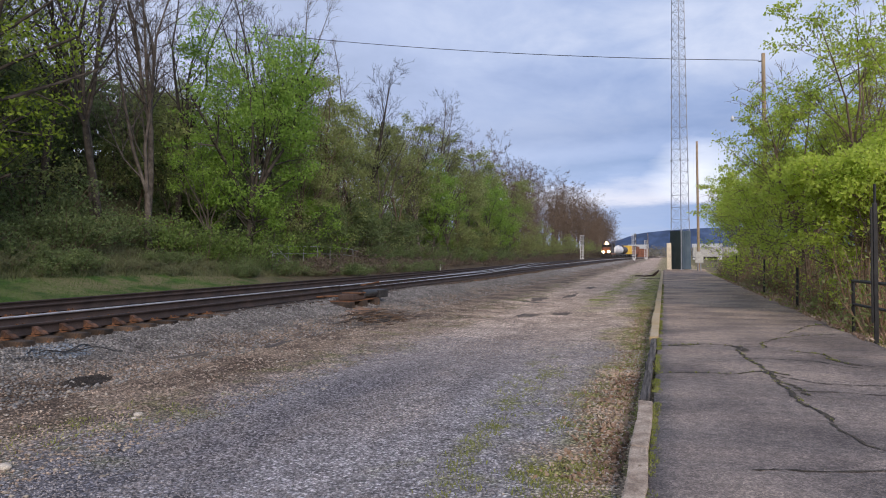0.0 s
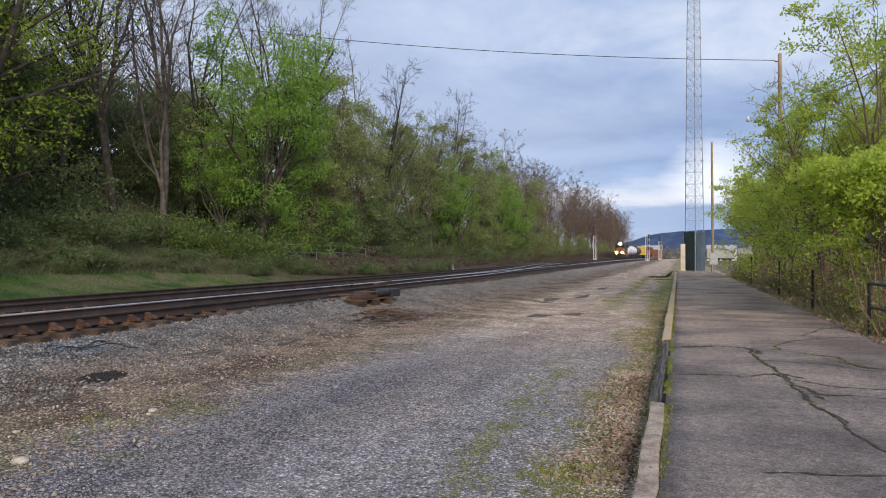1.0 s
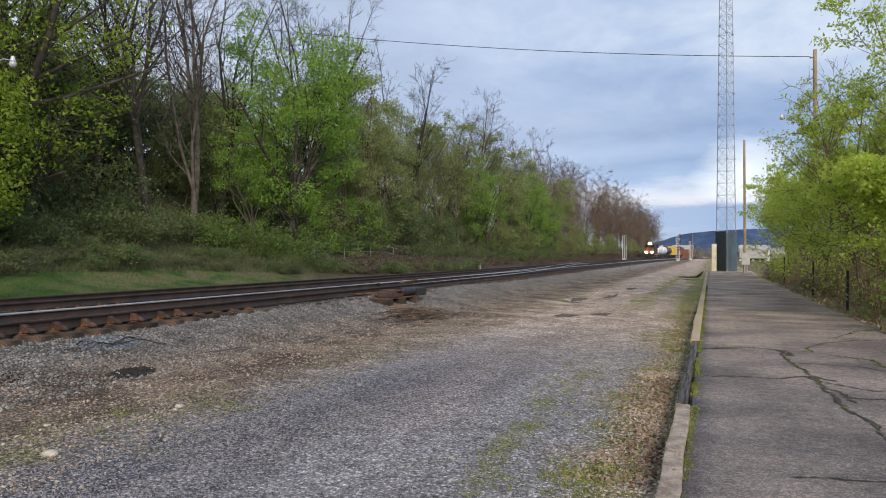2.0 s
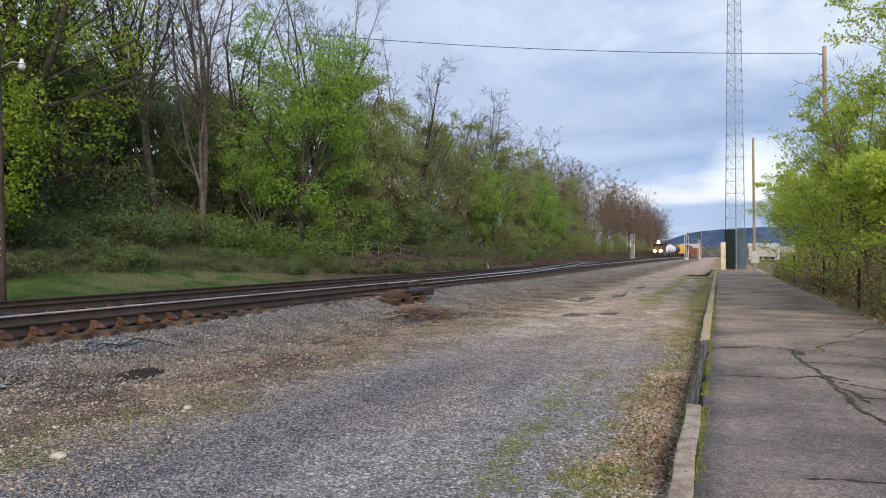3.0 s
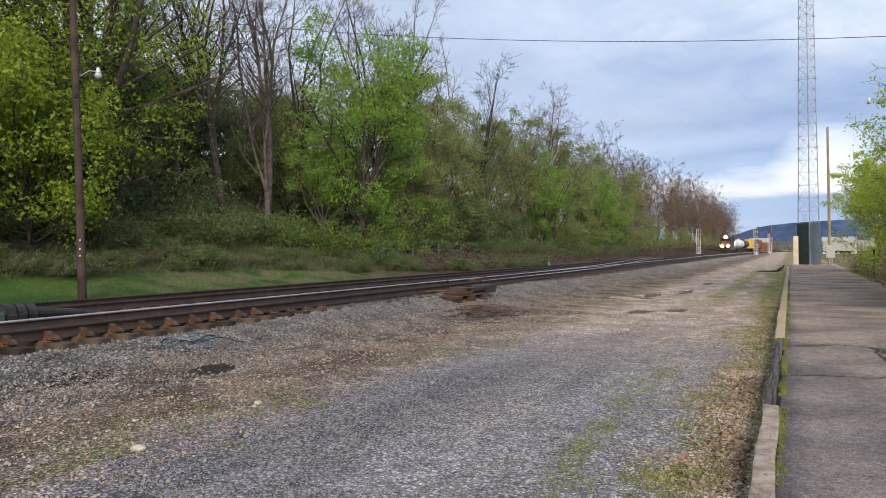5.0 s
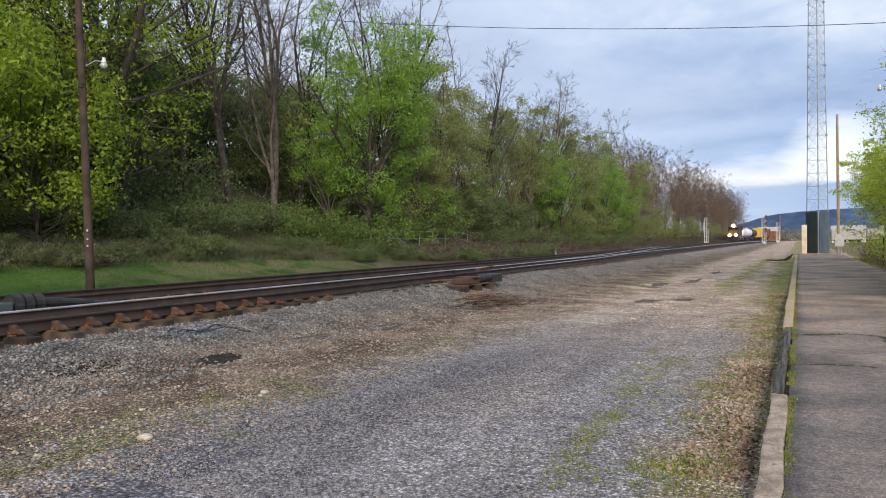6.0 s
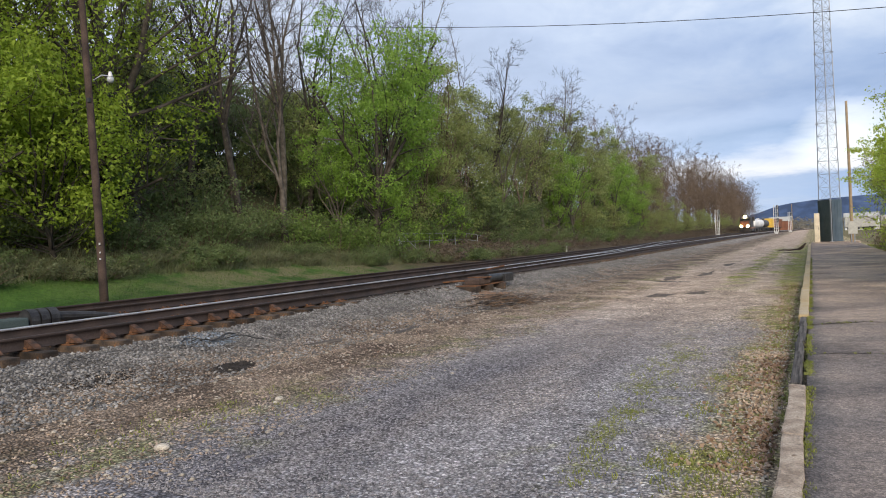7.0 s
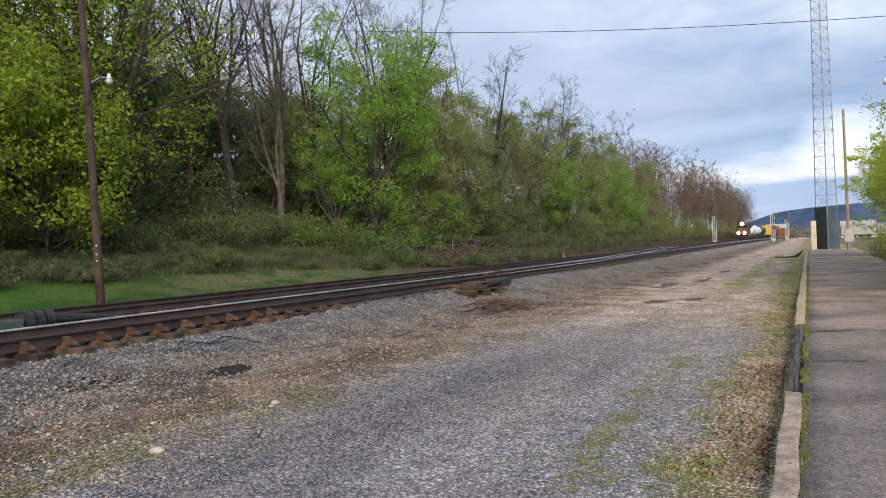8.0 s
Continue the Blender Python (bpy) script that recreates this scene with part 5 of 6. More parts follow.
s2 = base("switch_motor", pose(-12.0, 7.55, 0.42), "grey switch motor with a rusty end between the tracks", "switch machine")
part("case", box(B(), -0.2, 0.2, -1.25, -0.35, 0.0, 0.24, 0.03), M_PANEL_DK, s2)
part("end_cover", box(B(), -0.19, 0.19, -1.6, -1.26, 0.0, 0.25, 0.03), M_RUST, s2, "rusty end cover")
for yy in (-0.3, -0.12, 0.06):
    part("coil", tube(B(), (0, yy, 0.17), (0, yy + 0.15, 0.17), 0.2, n=16), M_DARKSTEEL, s2, "black finned coil")
part("hose", tube(B(), (0.05, 0.2, 0.2), (0.1, 0.95, 0.14), 0.09, 0.07, 10), M_DARKSTEEL, s2)
part("hose", tube(B(), (0.1, 0.9, 0.14), (0.2, 1.6, 0.05), 0.07, 0.04, 10), M_DARKSTEEL, s2)
part("mount", box(B(), -0.4, 0.4, -1.8, 0.6, -0.06, 0.0), M_TIE, s2)

# a switch: closure rails that leave the near track
cross = base("crossover", pose(0, 0, 0), "crossover rails linking both tracks", "railway track", kind="structure")
CROSS = [(22, -10.15), (38, -10.55), (58, -12.3), (76, -14.3), (92, -15.25)]
for s in (-1, 1):
    put("rail", rail_profile_mesh(lambda v: hermite(CROSS, v) + s * (HALF - 0.09) , 22, 92, 2.0), None, cross, "rusty steel closure rail")

rng_s = random.Random(77)
pile = base("debris_pile", pose(-7.1, 16.6, gz(-7.1, 16.6)), "heap of rotten splintered ties and sticks", "debris pile")
for k in range(230):
    a = rng_s.gauss(0.35, 0.75)
    L = rng_s.uniform(0.12, 0.75)
    cx, cy = rng_s.gauss(0, 0.38), rng_s.gauss(0, 0.8)
    hump = 0.14 * math.exp(-(cx / 0.4) ** 2 - (cy / 0.8) ** 2)
    c = Vector((cx, cy, 0.02 + hump * rng_s.random() + float(surf(-7.1 + cx, 16.6 + cy)) - gz(-7.1, 16.6)))
    d = Vector((math.sin(a) * L / 2, math.cos(a) * L / 2, rng_s.uniform(-0.02, 0.05)))
    w = rng_s.uniform(0.005, 0.022)
    part("splinter", tube(B(), c - d, c + d, w, w * 0.4, 4), (M_TIE, M_TIMBER, M_DEADWOOD)[k % 3], pile)

wires = base("cable_tangle", pose(-8.3, 7.85, gz(-8.3, 7.85)), "tangle of black cable on blue-grey ballast", "cable")
for k in range(5):
    pts, turn, h = [Vector((0.1 * k - 0.2, -0.55 + 0.1 * k, 0.05))], rng_s.uniform(-0.4, 0.4), rng_s.uniform(-0.3, 0.5)
    for j in range(12):
        pts.append(pts[-1] + Vector((math.sin(turn), math.cos(turn), 0)) * 0.1)
        pts[-1].z = 0.05 + 0.03 * math.sin(j * 0.9 + k)
        turn += h * (1 if k < 3 else -0.25) * rng_s.uniform(0.2, 1.0)
    part("strand", sweep(pts, [0.009] * len(pts), 6), M_BLACK, wires)
part("plate", box(B(), -0.15, 0.05, -0.75, -0.5, 0.0, 0.03, 0.005), M_DARKSTEEL, wires, "flat dark steel plate")
bb = base("black_box", pose(-7.62, 4.1, gz(-7.62, 4.1) - 0.04), "small black box on the ballast", "box")
part("body", box(B(), -0.09, 0.09, -0.1, 0.1, -0.02, 0.14, 0.015), M_BLACK, bb)
part("lid", box(B(), -0.1, 0.1, -0.11, 0.11, 0.14, 0.16, 0.006), M_BLACK, bb)

lg = base("fallen_log", pose(-2.2, 55.6, gz(-2.2, 55.6)), "dark weathered log lying on mossy gravel", "log")
part("trunk", sweep([Vector((0.34 * k, 0.12 * k, 0.07 + 0.02 * math.sin(k * 2.2))) for k in range(5)] + [Vector((1.55, 0.5, 0.22)), Vector((1.75, 0.55, 0.5))], [0.03, 0.045, 0.05, 0.055, 0.06, 0.09, 0.05], 9), M_POLE_DK, lg)
part("stub", sweep([Vector((1.3, 0.45, 0.12)), Vector((1.5, 0.3, 0.3)), Vector((1.6, 0.2, 0.36))], [0.05, 0.04, 0.025], 7), M_POLE_DK, lg)

mk = base("marker_post", pose(-21, 65, gz(-21, 65)), "short white marker post beside the track", "marker post")
part("post", box(B(), -0.05, 0.05, -0.05, 0.05, -0.2, 0.75, 0.012), M_GREYBOX, mk)

# hand rail and steps on the bank
hr = base("handrail", pose(0, 0, 0), "grey pipe handrail along the bank with steps", "railing")
hy = [42.8, 45.0, 47.2, 49.4, 51.6, 53.8, 56.0, 60.0, 64.5]
hz = [2.4, 2.4, 2.4, 2.4, 2.38, 2.36, 2.2, 1.75, 1.3]
for a, za in zip(hy, hz):
    part("post", tube(B(), (-26.2, a, gz(-26.2, a) - 0.2), (-26.2, a, za), 0.028, n=8), M_GALV, hr)
for (a, za), (c, zc) in zip(zip(hy, hz), zip(hy[1:], hz[1:])):
    part("top_rail", tube(B(), (-26.2, a, za), (-26.2, c, zc), 0.024, n=8), M_GALV, hr)
    part("mid_rail", tube(B(), (-26.2, a, za - 0.55), (-26.2, c, zc - 0.55), 0.022, n=8), M_GALV, hr)
for dy in (0.0, 1.3):
    part("stair_rail", tube(B(), (-26.2, 42.0 + dy, 2.3), (-24.4, 41.4 + dy, 0.95), 0.024, n=8), M_GALV, hr)
    part("post", tube(B(), (-24.4, 41.4 + dy, -0.2), (-24.4, 41.4 + dy, 0.98), 0.028, n=8), M_GALV, hr)

# ---- railing and posts beside the walkway ----
gp = base("gate_post", pose(3.72, 14.7, -0.1), "tall black steel gate post", "post")
part("shaft", box(B(), -0.035, 0.035, -0.035, 0.035, -0.3, 2.62, 0.008), M_BLACK, gp)
part("inner_pipe", tube(B(), (0.0, 0, 2.6), (0.0, 0, 2.98), 0.022, n=10), M_BLACK, gp)
part("stiffener", box(B(), -0.075, -0.042, -0.02, 0.02, 0.4, 2.55, 0.006), M_BLACK, gp)
rl = base("pipe_railing", pose(0, 0, -0.12), "black two-rail pipe railing at the walkway's edge", "railing")
ra_, rb_ = (3.85, 16.9), (4.25, 12.2)
part("top_rail", tube(B(), (*ra_, 1.12), (*rb_, 1.12), 0.035, n=10), M_BLACK, rl)
part("mid_rail", tube(B(), (*ra_, 0.62), (*rb_, 0.62), 0.03, n=10), M_BLACK, rl)
for u in (0, 0.5, 1):
    x, y = ra_[0] + (rb_[0] - ra_[0]) * u, ra_[1] + (rb_[1] - ra_[1]) * u
    part("post", tube(B(), (x, y, -0.3), (x, y, 1.12), 0.035, n=10), M_BLACK, rl)
for x, y, h in ((4.05, 44.6, 1.7), (4.1, 33.0, 1.5), (4.0, 24.5, 1.3)):
    sp = base("steel_post", pose(x, y, -0.15), "thin dark steel fence post in the brush", "post", "fence posts")
    part("shaft", tube(B(), (0, 0, -0.2), (0.02, 0, h), 0.04, n=8), M_BLACK, sp)

# ---- far away ----
hv, hf = [], []
HN = 120
for i in range(HN + 1):
    u = i / HN
    x = -420 + 2300 * u
    hgt = float(np.interp(x, [-420, -200, -105, -53, 0, 200, 700, 1880], [4, 8, 33, 49, 53, 58, 62, 50])) + 3 * noise.noise(Vector((x * 0.006, 0, 0))) + 1.2 * noise.noise(Vector((x * 0.05, 3, 0)))
    hv += [(x, 1500, -5), (x, 1560 + 20 * math.sin(u * 9), hgt), (x, 2100, -5)]
for i in range(HN):
    for j in (0, 1):
        hf.append((i * 3 + j, (i + 1) * 3 + j, (i + 1) * 3 + j + 1, i * 3 + j + 1))
tagged(put("backdrop_ridge", np_mesh("backdrop_ridge", hv, hf), M_HILL_HAZED, smooth=True), "wooded ridge on the horizon, its haze painted blue", "hill", kind="structure")

fr = np.random.default_rng(8)
cs = np.stack([fr.uniform(-60, 260, 900), fr.uniform(430, 520, 900), fr.uniform(0.3, 5, 900)], 1)
tagged(put("far_woods", leaf_mesh(fr, cs, 24, 2.4, 1.1, 0.2, 1.2, True), L_FARWOOD), "low belt of far grey-brown budding trees", "woods", kind="stuff")
for hx, hy_, w, h, mat in ((18, 330, 12, 5, M_WHITE), (40, 360, 16, 6, M_GREYBOX), (-12, 345, 9, 4.0, M_BROWNCAR)):
    hs = base("shed", pose(hx, hy_, gz(hx, hy_)), "plain far building with a pitched roof", "building", "far buildings")
    part("wall", box(B(), -w / 2, w / 2, -4, 4, -0.5, h), mat, hs)
    bm = B()
    vs = [bm.verts.new(v) for v in ((-w / 2 - 0.3, -4.4, h), (w / 2 + 0.3, -4.4, h), (w / 2 + 0.3, 4.4, h), (-w / 2 - 0.3, 4.4, h), (-w / 2 - 0.3, 0, h + 2), (w / 2 + 0.3, 0, h + 2))]
    for f in ((0, 1, 5, 4), (2, 3, 4, 5), (0, 4, 3), (1, 2, 5), (0, 3, 2, 1)):
        bm.faces.new([vs[i] for i in f])
    part("roof", bm, M_GREYBOX, hs)
pole(-6.5, 300, 10, 0.16, M_POLE, "far wooden pole past the junction")

# ---- loose cover: stones, leaves, grass, cracks ----
PIECES = np.random.default_rng(21)


def stones(name, x, y, size, mat, label, flat=0.6):
    """Many broken stones as one joined cover, each an uneven octahedron."""
    n = len(x)
    s = size * PIECES.uniform(0.55, 1.35, n)
    dirs = np.array([(1, 0, 0), (-1, 0, 0), (0, 1, 0), (0, -1, 0), (0, 0, 1), (0, 0, -1)], float)
    v = dirs[None] * PIECES.uniform(0.55, 1.1, (n, 6, 1)) + PIECES.normal(0, 0.22, (n, 6, 3))
    a = PIECES.uniform(0, math.tau, n)
    ca, sa = np.cos(a)[:, None], np.sin(a)[:, None]
    v = np.stack([v[..., 0] * ca - v[..., 1] * sa, v[..., 0] * sa + v[..., 1] * ca, v[..., 2] * flat], -1) * s[:, None, None] * 0.5
    v += np.stack([x, y, surf(x, y) + s * 0.12], -1)[:, None]
    f = np.array([(0, 2, 4), (2, 1, 4), (1, 3, 4), (3, 0, 4), (2, 0, 5), (1, 2, 5), (3, 1, 5), (0, 3, 5)])
    fs = (f[None] + 6 * np.arange(n)[:, None, None]).reshape(-1, 3)
    return tagged(put(name, np_mesh(name, v.reshape(-1, 3), fs), mat), label, "stones", kind="stuff")


def scatter(n, x0, x1, y0, y1, power=1.0):
    return PIECES.uniform(x0, x1, n), y0 + (y1 - y0) * PIECES.random(n) ** power


M_GRAVEL = material("grey_gravel", (0.13, 0.124, 0.132), (0.33, 0.318, 0.33), 30, 0.9, 90, 0.2, island=0.3)
M_PALE = material("pale_stone", (0.25, 0.22, 0.185), (0.40, 0.365, 0.31), 20, 0.9, 90, 0.2, island=0.3)

x, y = scatter(28000, -4.9, -0.9, 3.6, 14, 1.6)
stones("gravel", x, y, 0.023, M_GRAVEL, "loose grey gravel over the yard")
x, y = scatter(15000, -7.9, -4.6, 3.0, 24, 1.4)
stones("rubble", x, y, 0.035, M_STONE_BR, "brown rubble and pebbles at the yard's edge")
x, y = scatter(900, -7.4, -4.2, 3.0, 24, 1.3)
stones("pale_stones", x, y, 0.06, M_PALE, "scattered pale stones", 0.5)
y = 3.0 + 57 * PIECES.random(22000) ** 2.1
x = hermite(TRACK_A, y) + 1.2 + 2.1 * PIECES.random(22000) ** 1.1
stones("ballast", x, y, 0.05, M_STONE, "grey crushed-stone ballast along the rails", 0.75)
y = 2.0 + 40 * PIECES.random(4000) ** 1.3
x = hermite(TRACK_A, y) - 5.2 + 6.3 * PIECES.random(4000)
stones("ballast", x, y, 0.058, M_STONE, "grey crushed-stone ballast between the rails", 0.75)

def patch(name, n, cx, cy, rx, ry, size, mat, label):
    a, r = PIECES.uniform(0, math.tau, n), np.sqrt(PIECES.random(n))
    return stones(name, cx + np.cos(a) * r * rx, cy + np.sin(a) * r * ry, size, mat, label)


patch("sooty_stones", 900, -7.2, 7.25, 0.15, 0.36, 0.055, M_SOOT, "soot-black stones in the rubble")
patch("sooty_stones", 200, -7.75, 5.6, 0.2, 0.5, 0.045, M_SOOT, "soot-black stones in the rubble")
patch("bluish_ballast", 500, -8.35, 7.9, 0.32, 0.55, 0.048, M_BLUESTONE, "blue-grey crushed stone round the cable")
for sx, sy, w in ((-5.39, 6.11, 0.10), (-5.12, 4.27, 0.12), (-5.3, 5.95, 0.06), (-5.9, 4.9, 0.07)):
    bm = B()
    bmesh.ops.create_icosphere(bm, subdivisions=2, radius=w * 0.5)
    for v in bm.verts:
        v.co = v.co * (1 + 0.5 * noise.noise(v.co * 9 + Vector((sx, sy, 0))))
        v.co.z *= 0.5
    st = part("rock", bm, M_PALE)
    st.matrix_basis = pose(sx, sy, float(surf(sx, sy)) + 0.015, 0, 0, sx * 70)
    tagged(st, "pale flat rock lying on the gravel", "rock", "pale rocks")


def blades(name, cx, cy, h, mat, label, spread=0.05, z=None):
    """Grass blades: one bent sliver each, round the given places."""
    n = len(cx)
    px, py = cx + PIECES.normal(0, spread, n), cy + PIECES.normal(0, spread, n)
    pz = (surf(px, py) if z is None else np.full(n, z)) - 0.005
    hh = h * PIECES.uniform(0.4, 1.3, n)
    a, w = PIECES.uniform(0, math.tau, n), np.minimum(hh * 0.08 + 0.0025, 0.014)
    lx, ly = PIECES.normal(0, 0.45, n) * hh, PIECES.normal(0, 0.45, n) * hh
    b0 = np.stack([px - np.cos(a) * w, py - np.sin(a) * w, pz], -1)
    b1 = np.stack([px + np.cos(a) * w, py + np.sin(a) * w, pz], -1)
    m1 = np.stack([px + np.cos(a) * w * 0.9 + lx * 0.55, py + np.sin(a) * w * 0.9 + ly * 0.55, pz + hh * 0.55], -1)
    tp = np.stack([px + lx, py + ly, pz + hh * 0.9], -1)
    v = np.stack([b0, b1, m1, tp], 1).reshape(-1, 3)
    return tagged(put(name, np_mesh(name, v, np.arange(4 * n).reshape(n, 4)), mat), label, "grass", kind="stuff")


def along_line(points, n, jit):
    p = np.array(points, float)
    seg = np.hypot(*(p[1:] - p[:-1]).T)
    c = np.concatenate([[0], np.cumsum(seg)])
    u = PIECES.random(n) * c[-1]
    return np.interp(u, c, p[:, 0]) + PIECES.normal(0, jit, n), np.interp(u, c, p[:, 1]) + PIECES.normal(0, jit, n)


def clumps(x, y, per):
    return np.repeat(x, per), np.repeat(y, per)


gxs, gys = [], []


def tufts(n, per, points, jit):
    a, c = clumps(*along_line(points, n, jit), per)
    gxs.append(a)
    gys.append(c)


tufts(70, 12, [(-1.48, 4.6), (-1.62, 5.65), (-1.66, 6.6), (-1.66, 7.8)], 0.07)
tufts(90, 9, [(-1.66, 7.6), (-1.85, 8.6), (-1.75, 9.6), (-1.5, 10.7)], 0.2)
tufts(27, 14, [(-1.07, 5.2), (-1.0, 5.6)], 0.09)
tufts(20, 10, [(-1.05, 6.9), (-0.95, 7.2)], 0.10)
tufts(88, 12, [(-0.55, 4.2), (-0.6, 6.0)], 0.16)
tufts(22, 12, [(-0.9, 4.3), (-0.8, 5.4)], 0.12)
tufts(49, 12, [(-0.40, 6.2), (-0.42, 9.5)], 0.06)
tufts(99, 12, [(-0.85, 10.6), (-0.4, 11.0), (-0.42, 14)], 0.14)
tufts(192, 12, [(-0.5, 14), (-0.55, 24)], 0.14)
tufts(275, 12, [(-0.7, 24), (-0.9, 44), (-1.6, 62)], 0.28)
tufts(137, 10, [(-2.2, 26), (-1.8, 34), (-2.4, 60)], 0.3)
tufts(110, 8, [(-5.5, 3.6), (-5.6, 5.2), (-5.2, 7.0)], 0.35)
tufts(33, 8, [(-1.1, 8.0), (-1.0, 9.6)], 0.12)
gx_, gy_ = np.concatenate(gxs), np.concatenate(gys)
blades("grass", gx_, gy_, 0.036, L_GRASS, "low weedy grass tufts in the gravel")
# between the edging and the asphalt
a, c = clumps(*along_line([(-0.115, 3.6), (-0.11, 40)], 1900, 0.018), 7)
keep_ = np.array([noise.noise(Vector((float(v) * 1.3, 0, 0))) > -0.12 for v in c])
a, c = a[keep_], c[keep_]
blades("edge_grass", a, c, 0.024, L_GRASS, "grass growing between edging and asphalt", 0.018, 0.005)
# coarse grass and dead stalks at the walkway's far side
a, c = clumps(*along_line([(3.95, 14), (4.0, 40), (4.2, 66)], 900, 0.14), 10)
blades("verge_grass", a, c, 0.09, L_GRASS, "rough grass along the walkway's edge", 0.07)
a, c = clumps(*along_line([(4.3, 15), (4.3, 48)], 300, 0.25), 7)
blades("dead_stalks", a, c, 0.22, L_DRY, "dead brown stalks in the brush", 0.1)
# unmown growth up the bank
c = PIECES.uniform(9, 62, 22000)
a = np.interp(c, [9, 26, 44, 62], [-25.2, -24.8, -22.6, -22.2]) - np.abs(PIECES.normal(0, 2.4, 22000))
blades("bank_grass", a, c, 0.34, L_SCRUB, "long unmown grass and weeds on the bank", 0.08)
# lawn
a, c = PIECES.uniform(-27.5, -18.6, 26000), PIECES.uniform(8, 34, 26000)
blades("lawn_grass", a, c, 0.07, L_LAWN, "mown green lawn beyond the tracks", 0.05)


def litter(n, x0, x1, y0, y1, size, power=1.0):
    x, y = scatter(n, x0, x1, y0, y1, power)
    c = np.stack([x, y, surf(x, y) + 0.012], -1)
    me = leaf_mesh(PIECES, c, 1, 0.004, size, 2.5, 1.4)
    return tagged(put("leaf_litter", me, L_DRY), "dry brown fallen leaves along the edging", "leaf litter", kind="stuff")


lx_ = -0.34 - np.abs(PIECES.normal(0, 0.27, 3000))
ly_ = np.concatenate([PIECES.uniform(5.3, 10.4, 2000), PIECES.uniform(10.4, 24, 1000)])
me_ = leaf_mesh(PIECES, np.stack([lx_, ly_, surf(lx_, ly_) + 0.01], -1), 1, 0.006, 0.04, 1.2, 1.3)
tagged(put("leaf_litter", me_, L_DRY), "dry brown fallen leaves along the edging", "leaf litter", kind="stuff")
vx_ = PIECES.uniform(3.45, 4.5, 2200)
vy_ = 14.5 + 34 * PIECES.random(2200) ** 1.4
me_ = leaf_mesh(PIECES, np.stack([vx_, vy_, np.where(vx_ < 3.62, 0.0, surf(vx_, vy_)) + 0.015], -1), 1, 0.008, 0.075, 1.0, 1.3)
tagged(put("leaf_litter", me_, L_DRY), "dry brown leaves along the walkway's brushy edge", "leaf litter", kind="stuff")
x, y = -0.34 - np.abs(PIECES.normal(0, 0.3, 1500)), PIECES.uniform(4.2, 13, 1500)
stones("pebbles", x, y, 0.035, M_PALE, "pale pebbles among the fallen leaves")
litter(500, -6.9, -4.6, 3.5, 20, 0.03)

# joints and cracks of the asphalt, with dirt and weeds in them
CRACKS = [
    ([(-0.1, 12.75), (0.57, 13.2), (1.19, 13.0), (1.61, 12.9)], 0.035, 1),
    ([(-0.05, 9.83), (0.43, 9.96), (0.91, 9.94), (1.24, 10.3)], 0.03, 1),
    ([(1.14, 12.9), (1.17, 11.5), (1.27, 10.7), (1.33, 9.8)], 0.075, 1),
    ([(1.27, 10.3), (1.34, 9.2), (1.39, 8.4), (1.45, 7.84), (1.5, 7.37)], 0.07, 1),
    ([(1.5, 7.4), (1.53, 6.7), (1.75, 6.2)], 0.014, 0),
    ([(1.2, 11.5), (1.65, 11.55), (2.08, 11.48), (2.6, 10.9)], 0.03, 0),
    ([(1.61, 12.9), (1.61, 13.5), (1.99, 14.3), (2.56, 14.9), (3.2, 15.3)], 0.05, 1),
    ([(1.84, 12.65), (2.36, 12.3), (2.45, 11.4), (2.85, 11.1)], 0.05, 1),
    ([(1.38, 9.9), (1.69, 9.5), (2.35, 9.53), (3.1, 9.7)], 0.03, 0),
    ([(1.40, 8.9), (1.8, 8.95), (2.5, 8.9)], 0.03, 0),
    ([(0.57, 5.58), (0.95, 5.7), (1.43, 5.8), (2.6, 6.0)], 0.035, 0),
    ([(-0.1, 18.2), (1.4, 18.4), (3.5, 18.2)], 0.035, 0),
    ([(-0.1, 23.5), (1.6, 23.3), (3.5, 23.6)], 0.04, 0),
    ([(-0.1, 30.5), (3.5, 30.2)], 0.05, 0),
    ([(-0.1, 39.0), (3.4, 39.3)], 0.05, 0),
    ([(2.3, 15.2), (2.9, 16.8), (3.5, 17.5)], 0.05, 1),
]
CRACKS += [([(1.05, 10.15), (1.3, 10.25), (1.55, 10.0)], 0.16, 1), ([(1.1, 12.95), (1.3, 12.7), (1.25, 12.3)], 0.14, 0), ([(1.36, 9.5), (1.5, 9.0), (1.55, 8.6)], 0.10, 1), ([(2.3, 11.9), (2.5, 11.3), (2.7, 11.2)], 0.10, 1), ([(0.0, 12.75), (0.35, 12.9), (0.6, 13.1)], 0.06, 1)]
wx, wy = [], []
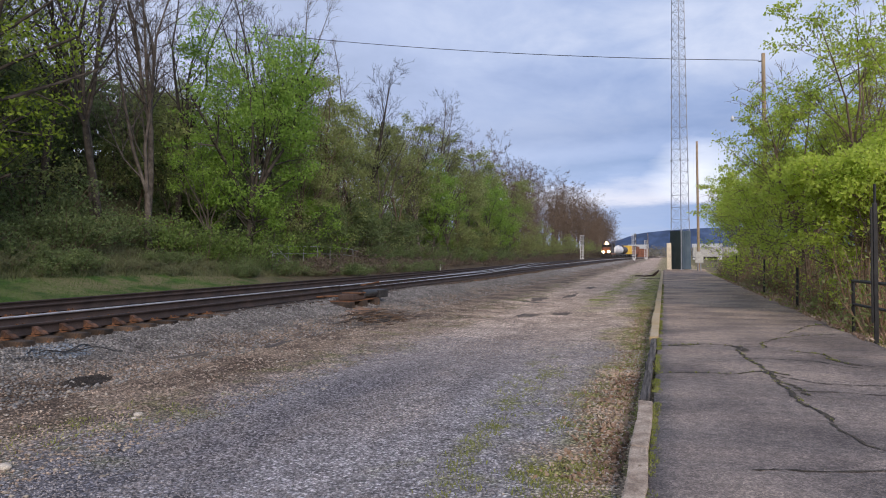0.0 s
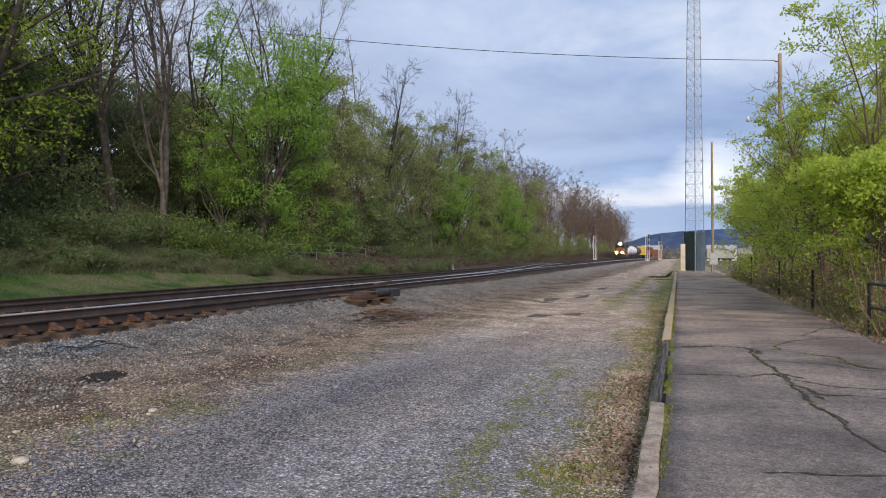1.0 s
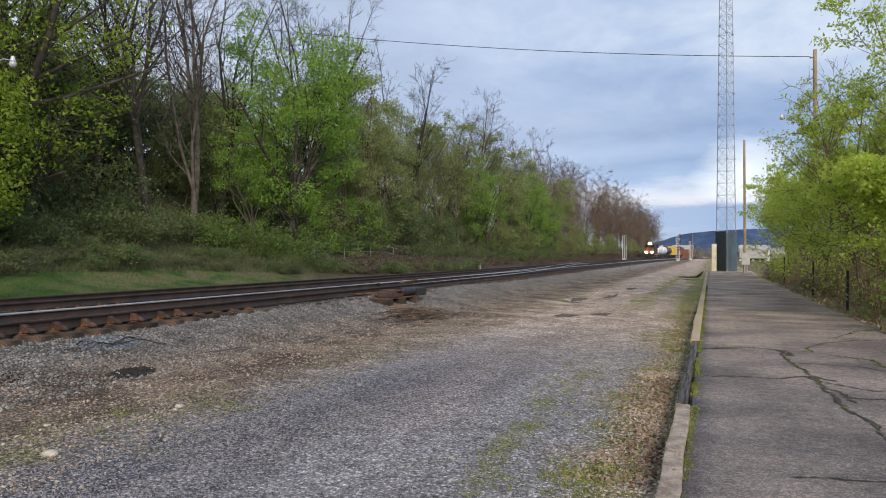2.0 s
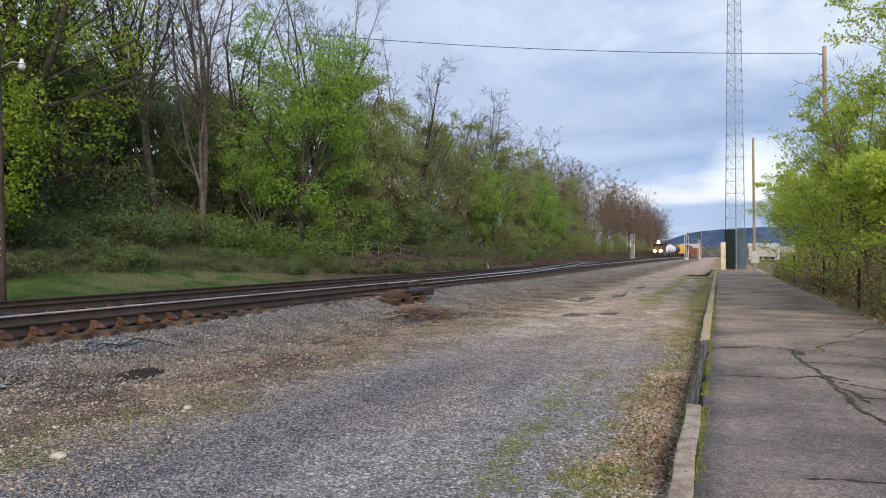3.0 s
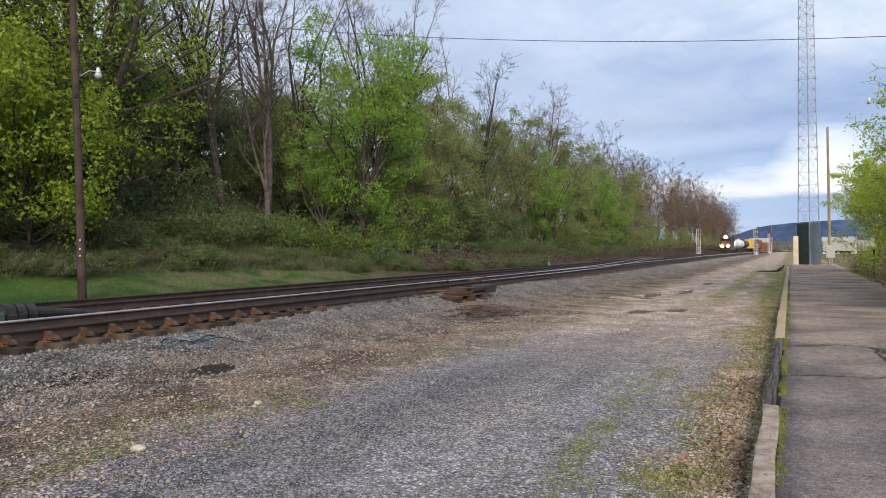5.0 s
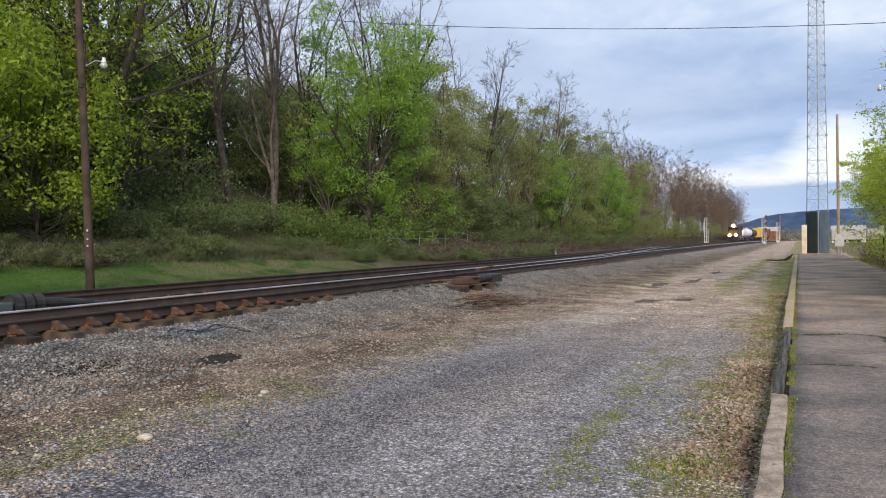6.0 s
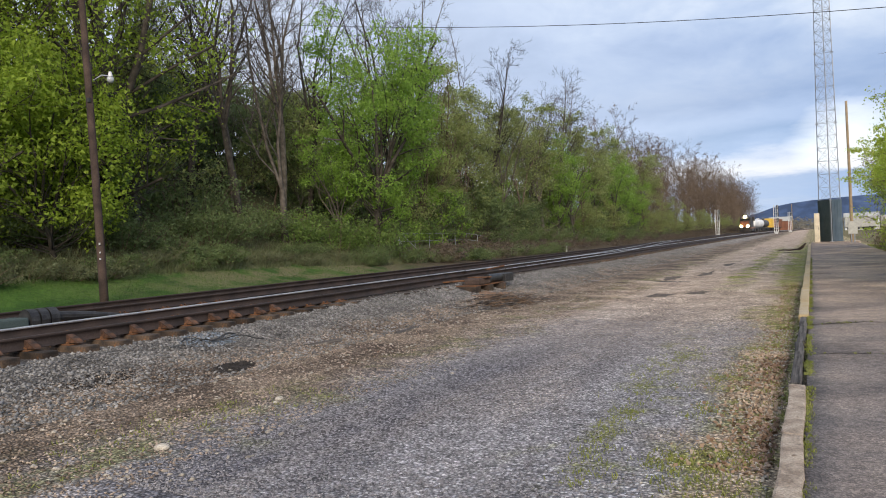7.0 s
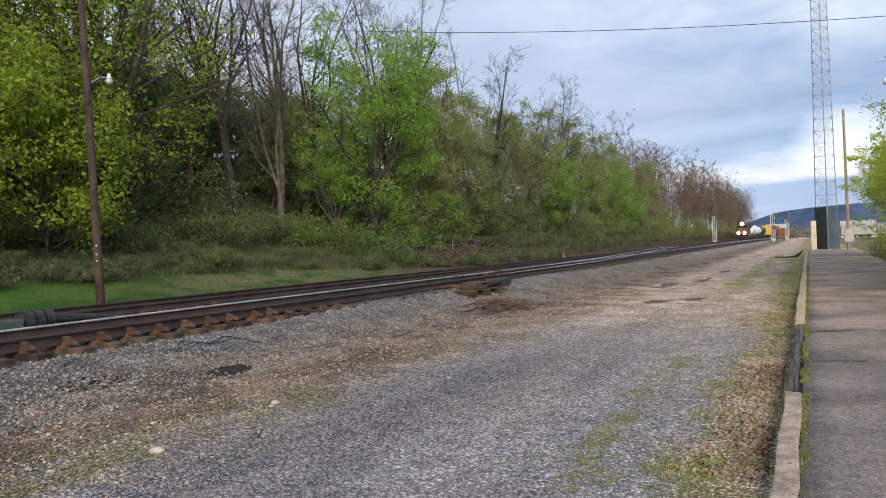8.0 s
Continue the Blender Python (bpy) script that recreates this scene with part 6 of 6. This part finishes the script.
for pts, w, weedy in CRACKS:
    n = max(8, int(16 * sum(math.dist(a, c) for a, c in zip(pts, pts[1:]))))
    p = np.array(pts)
    cl = np.concatenate([[0], np.cumsum(np.hypot(*(p[1:] - p[:-1]).T))])
    u = np.linspace(0, cl[-1], n)
    wig = [noise.noise(Vector((float(q) * 3.1, pts[0][0] * 7, pts[0][1]))) * 0.07 for q in u]
    lx, ly = np.interp(u, cl, p[:, 0]) + wig + PIECES.normal(0, 0.010, n), np.interp(u, cl, p[:, 1]) + wig + PIECES.normal(0, 0.014, n)
    tx, ty = np.gradient(lx), np.gradient(ly)
    ln = np.hypot(tx, ty)
    ww = max(0.62 * w, 0.026) * PIECES.uniform(0.25, 1.75, n)
    ww[0] = ww[-1] = 0.004
    vs = []
    for k in range(n):
        for s in (-0.5, 0.5):
            a, c = lx[k] - ty[k] / ln[k] * ww[k] * s, ly[k] + tx[k] / ln[k] * ww[k] * s
            vs.append((a, c, path_height(a, c) + 0.006))
    fs = [(2 * k, 2 * k + 2, 2 * k + 3, 2 * k + 1) for k in range(n - 1)]
    ck = put("crack", np_mesh("crack", vs, fs), M_CRACK, path, "dirt-filled crack in the asphalt")
    if weedy:
        a, c = clumps(*along_line(pts, int(7 * cl[-1]) + 2, 0.015), 6)
        wx.append(a)
        wy.append(c)
blades("crack_weeds", np.concatenate(wx), np.concatenate(wy), 0.028, L_GRASS, "small weeds growing in the cracks", 0.012, 0.006)


def stain(x, y, rx, ry, mat, label):
    bm = B()
    n, rings = 96, 4
    prev, c = None, bm.verts.new((x, y, float(surf(x, y)) + 0.012))
    for k in range(1, rings + 1):
        ring = []
        for j in range(n):
            t = math.tau * j / n
            f = (k / rings) * (0.8 + 0.55 * noise.noise(Vector((math.cos(t) * 1.8 + x, math.sin(t) * 1.8 + y, 0))) + 0.2 * noise.noise(Vector((math.cos(t) * 7 + x, math.sin(t) * 7 + y, 4))))
            a, b_ = x + math.cos(t) * rx * f, y + math.sin(t) * ry * f
            ring.append(bm.verts.new((a, b_, float(surf(a, b_)) + 0.012 - 0.012 * (k == rings))))
        for j in range(n):
            q = (j + 1) % n
            bm.faces.new((c, ring[j], ring[q]) if prev is None else (prev[j], ring[j], ring[q], prev[q]))
        prev = ring
    ob = part("stain", bm, mat, None)
    return tagged(ob, label, "stain", "yard stains", "structure")


M_SOIL = material("rusty_soil", (0.13, 0.075, 0.045), (0.26, 0.15, 0.085), 6, 0.95, 60, 0.6)
M_ASH = material("damp_dirt", (0.045, 0.036, 0.03), (0.15, 0.115, 0.09), 9, 0.85, 60, 0.6)
for sx, sy, rx, ry in ((-3.8, 19.7, 0.4, 0.8), (-2.9, 20.5, 0.3, 0.6), (-4.7, 27, 0.35, 1.3), (-3.8, 29.6, 0.3, 1.6), (-3.7, 37, 0.3, 2.0), (-7.2, 7.25, 0.15, 0.33)):
    stain(sx, sy, rx, ry, M_ASH, "dark damp dirt in the gravel")
stain(-7.75, 17.3, 0.55, 1.0, M_SOIL, "rust-brown soil below the switch machine")
for sx, sy, L_, rz in ((-6.9, 11.4, 0.9, 8), (-7.3, 9.4, 0.7, -15), (-4.6, 25.2, 2.0, 60), (-1.0, 52, 1.6, 70)):
    bd = base("broken_board", pose(sx, sy, float(surf(sx, sy)), 0, 0, rz), "weathered grey broken board on the ground", "board", "broken boards")
    part("plank", edging(-L_ / 2, L_ / 2, -0.05, 0.05, 0.03, M_TIMBER, 0.006, 0.008), M_TIMBER, bd)
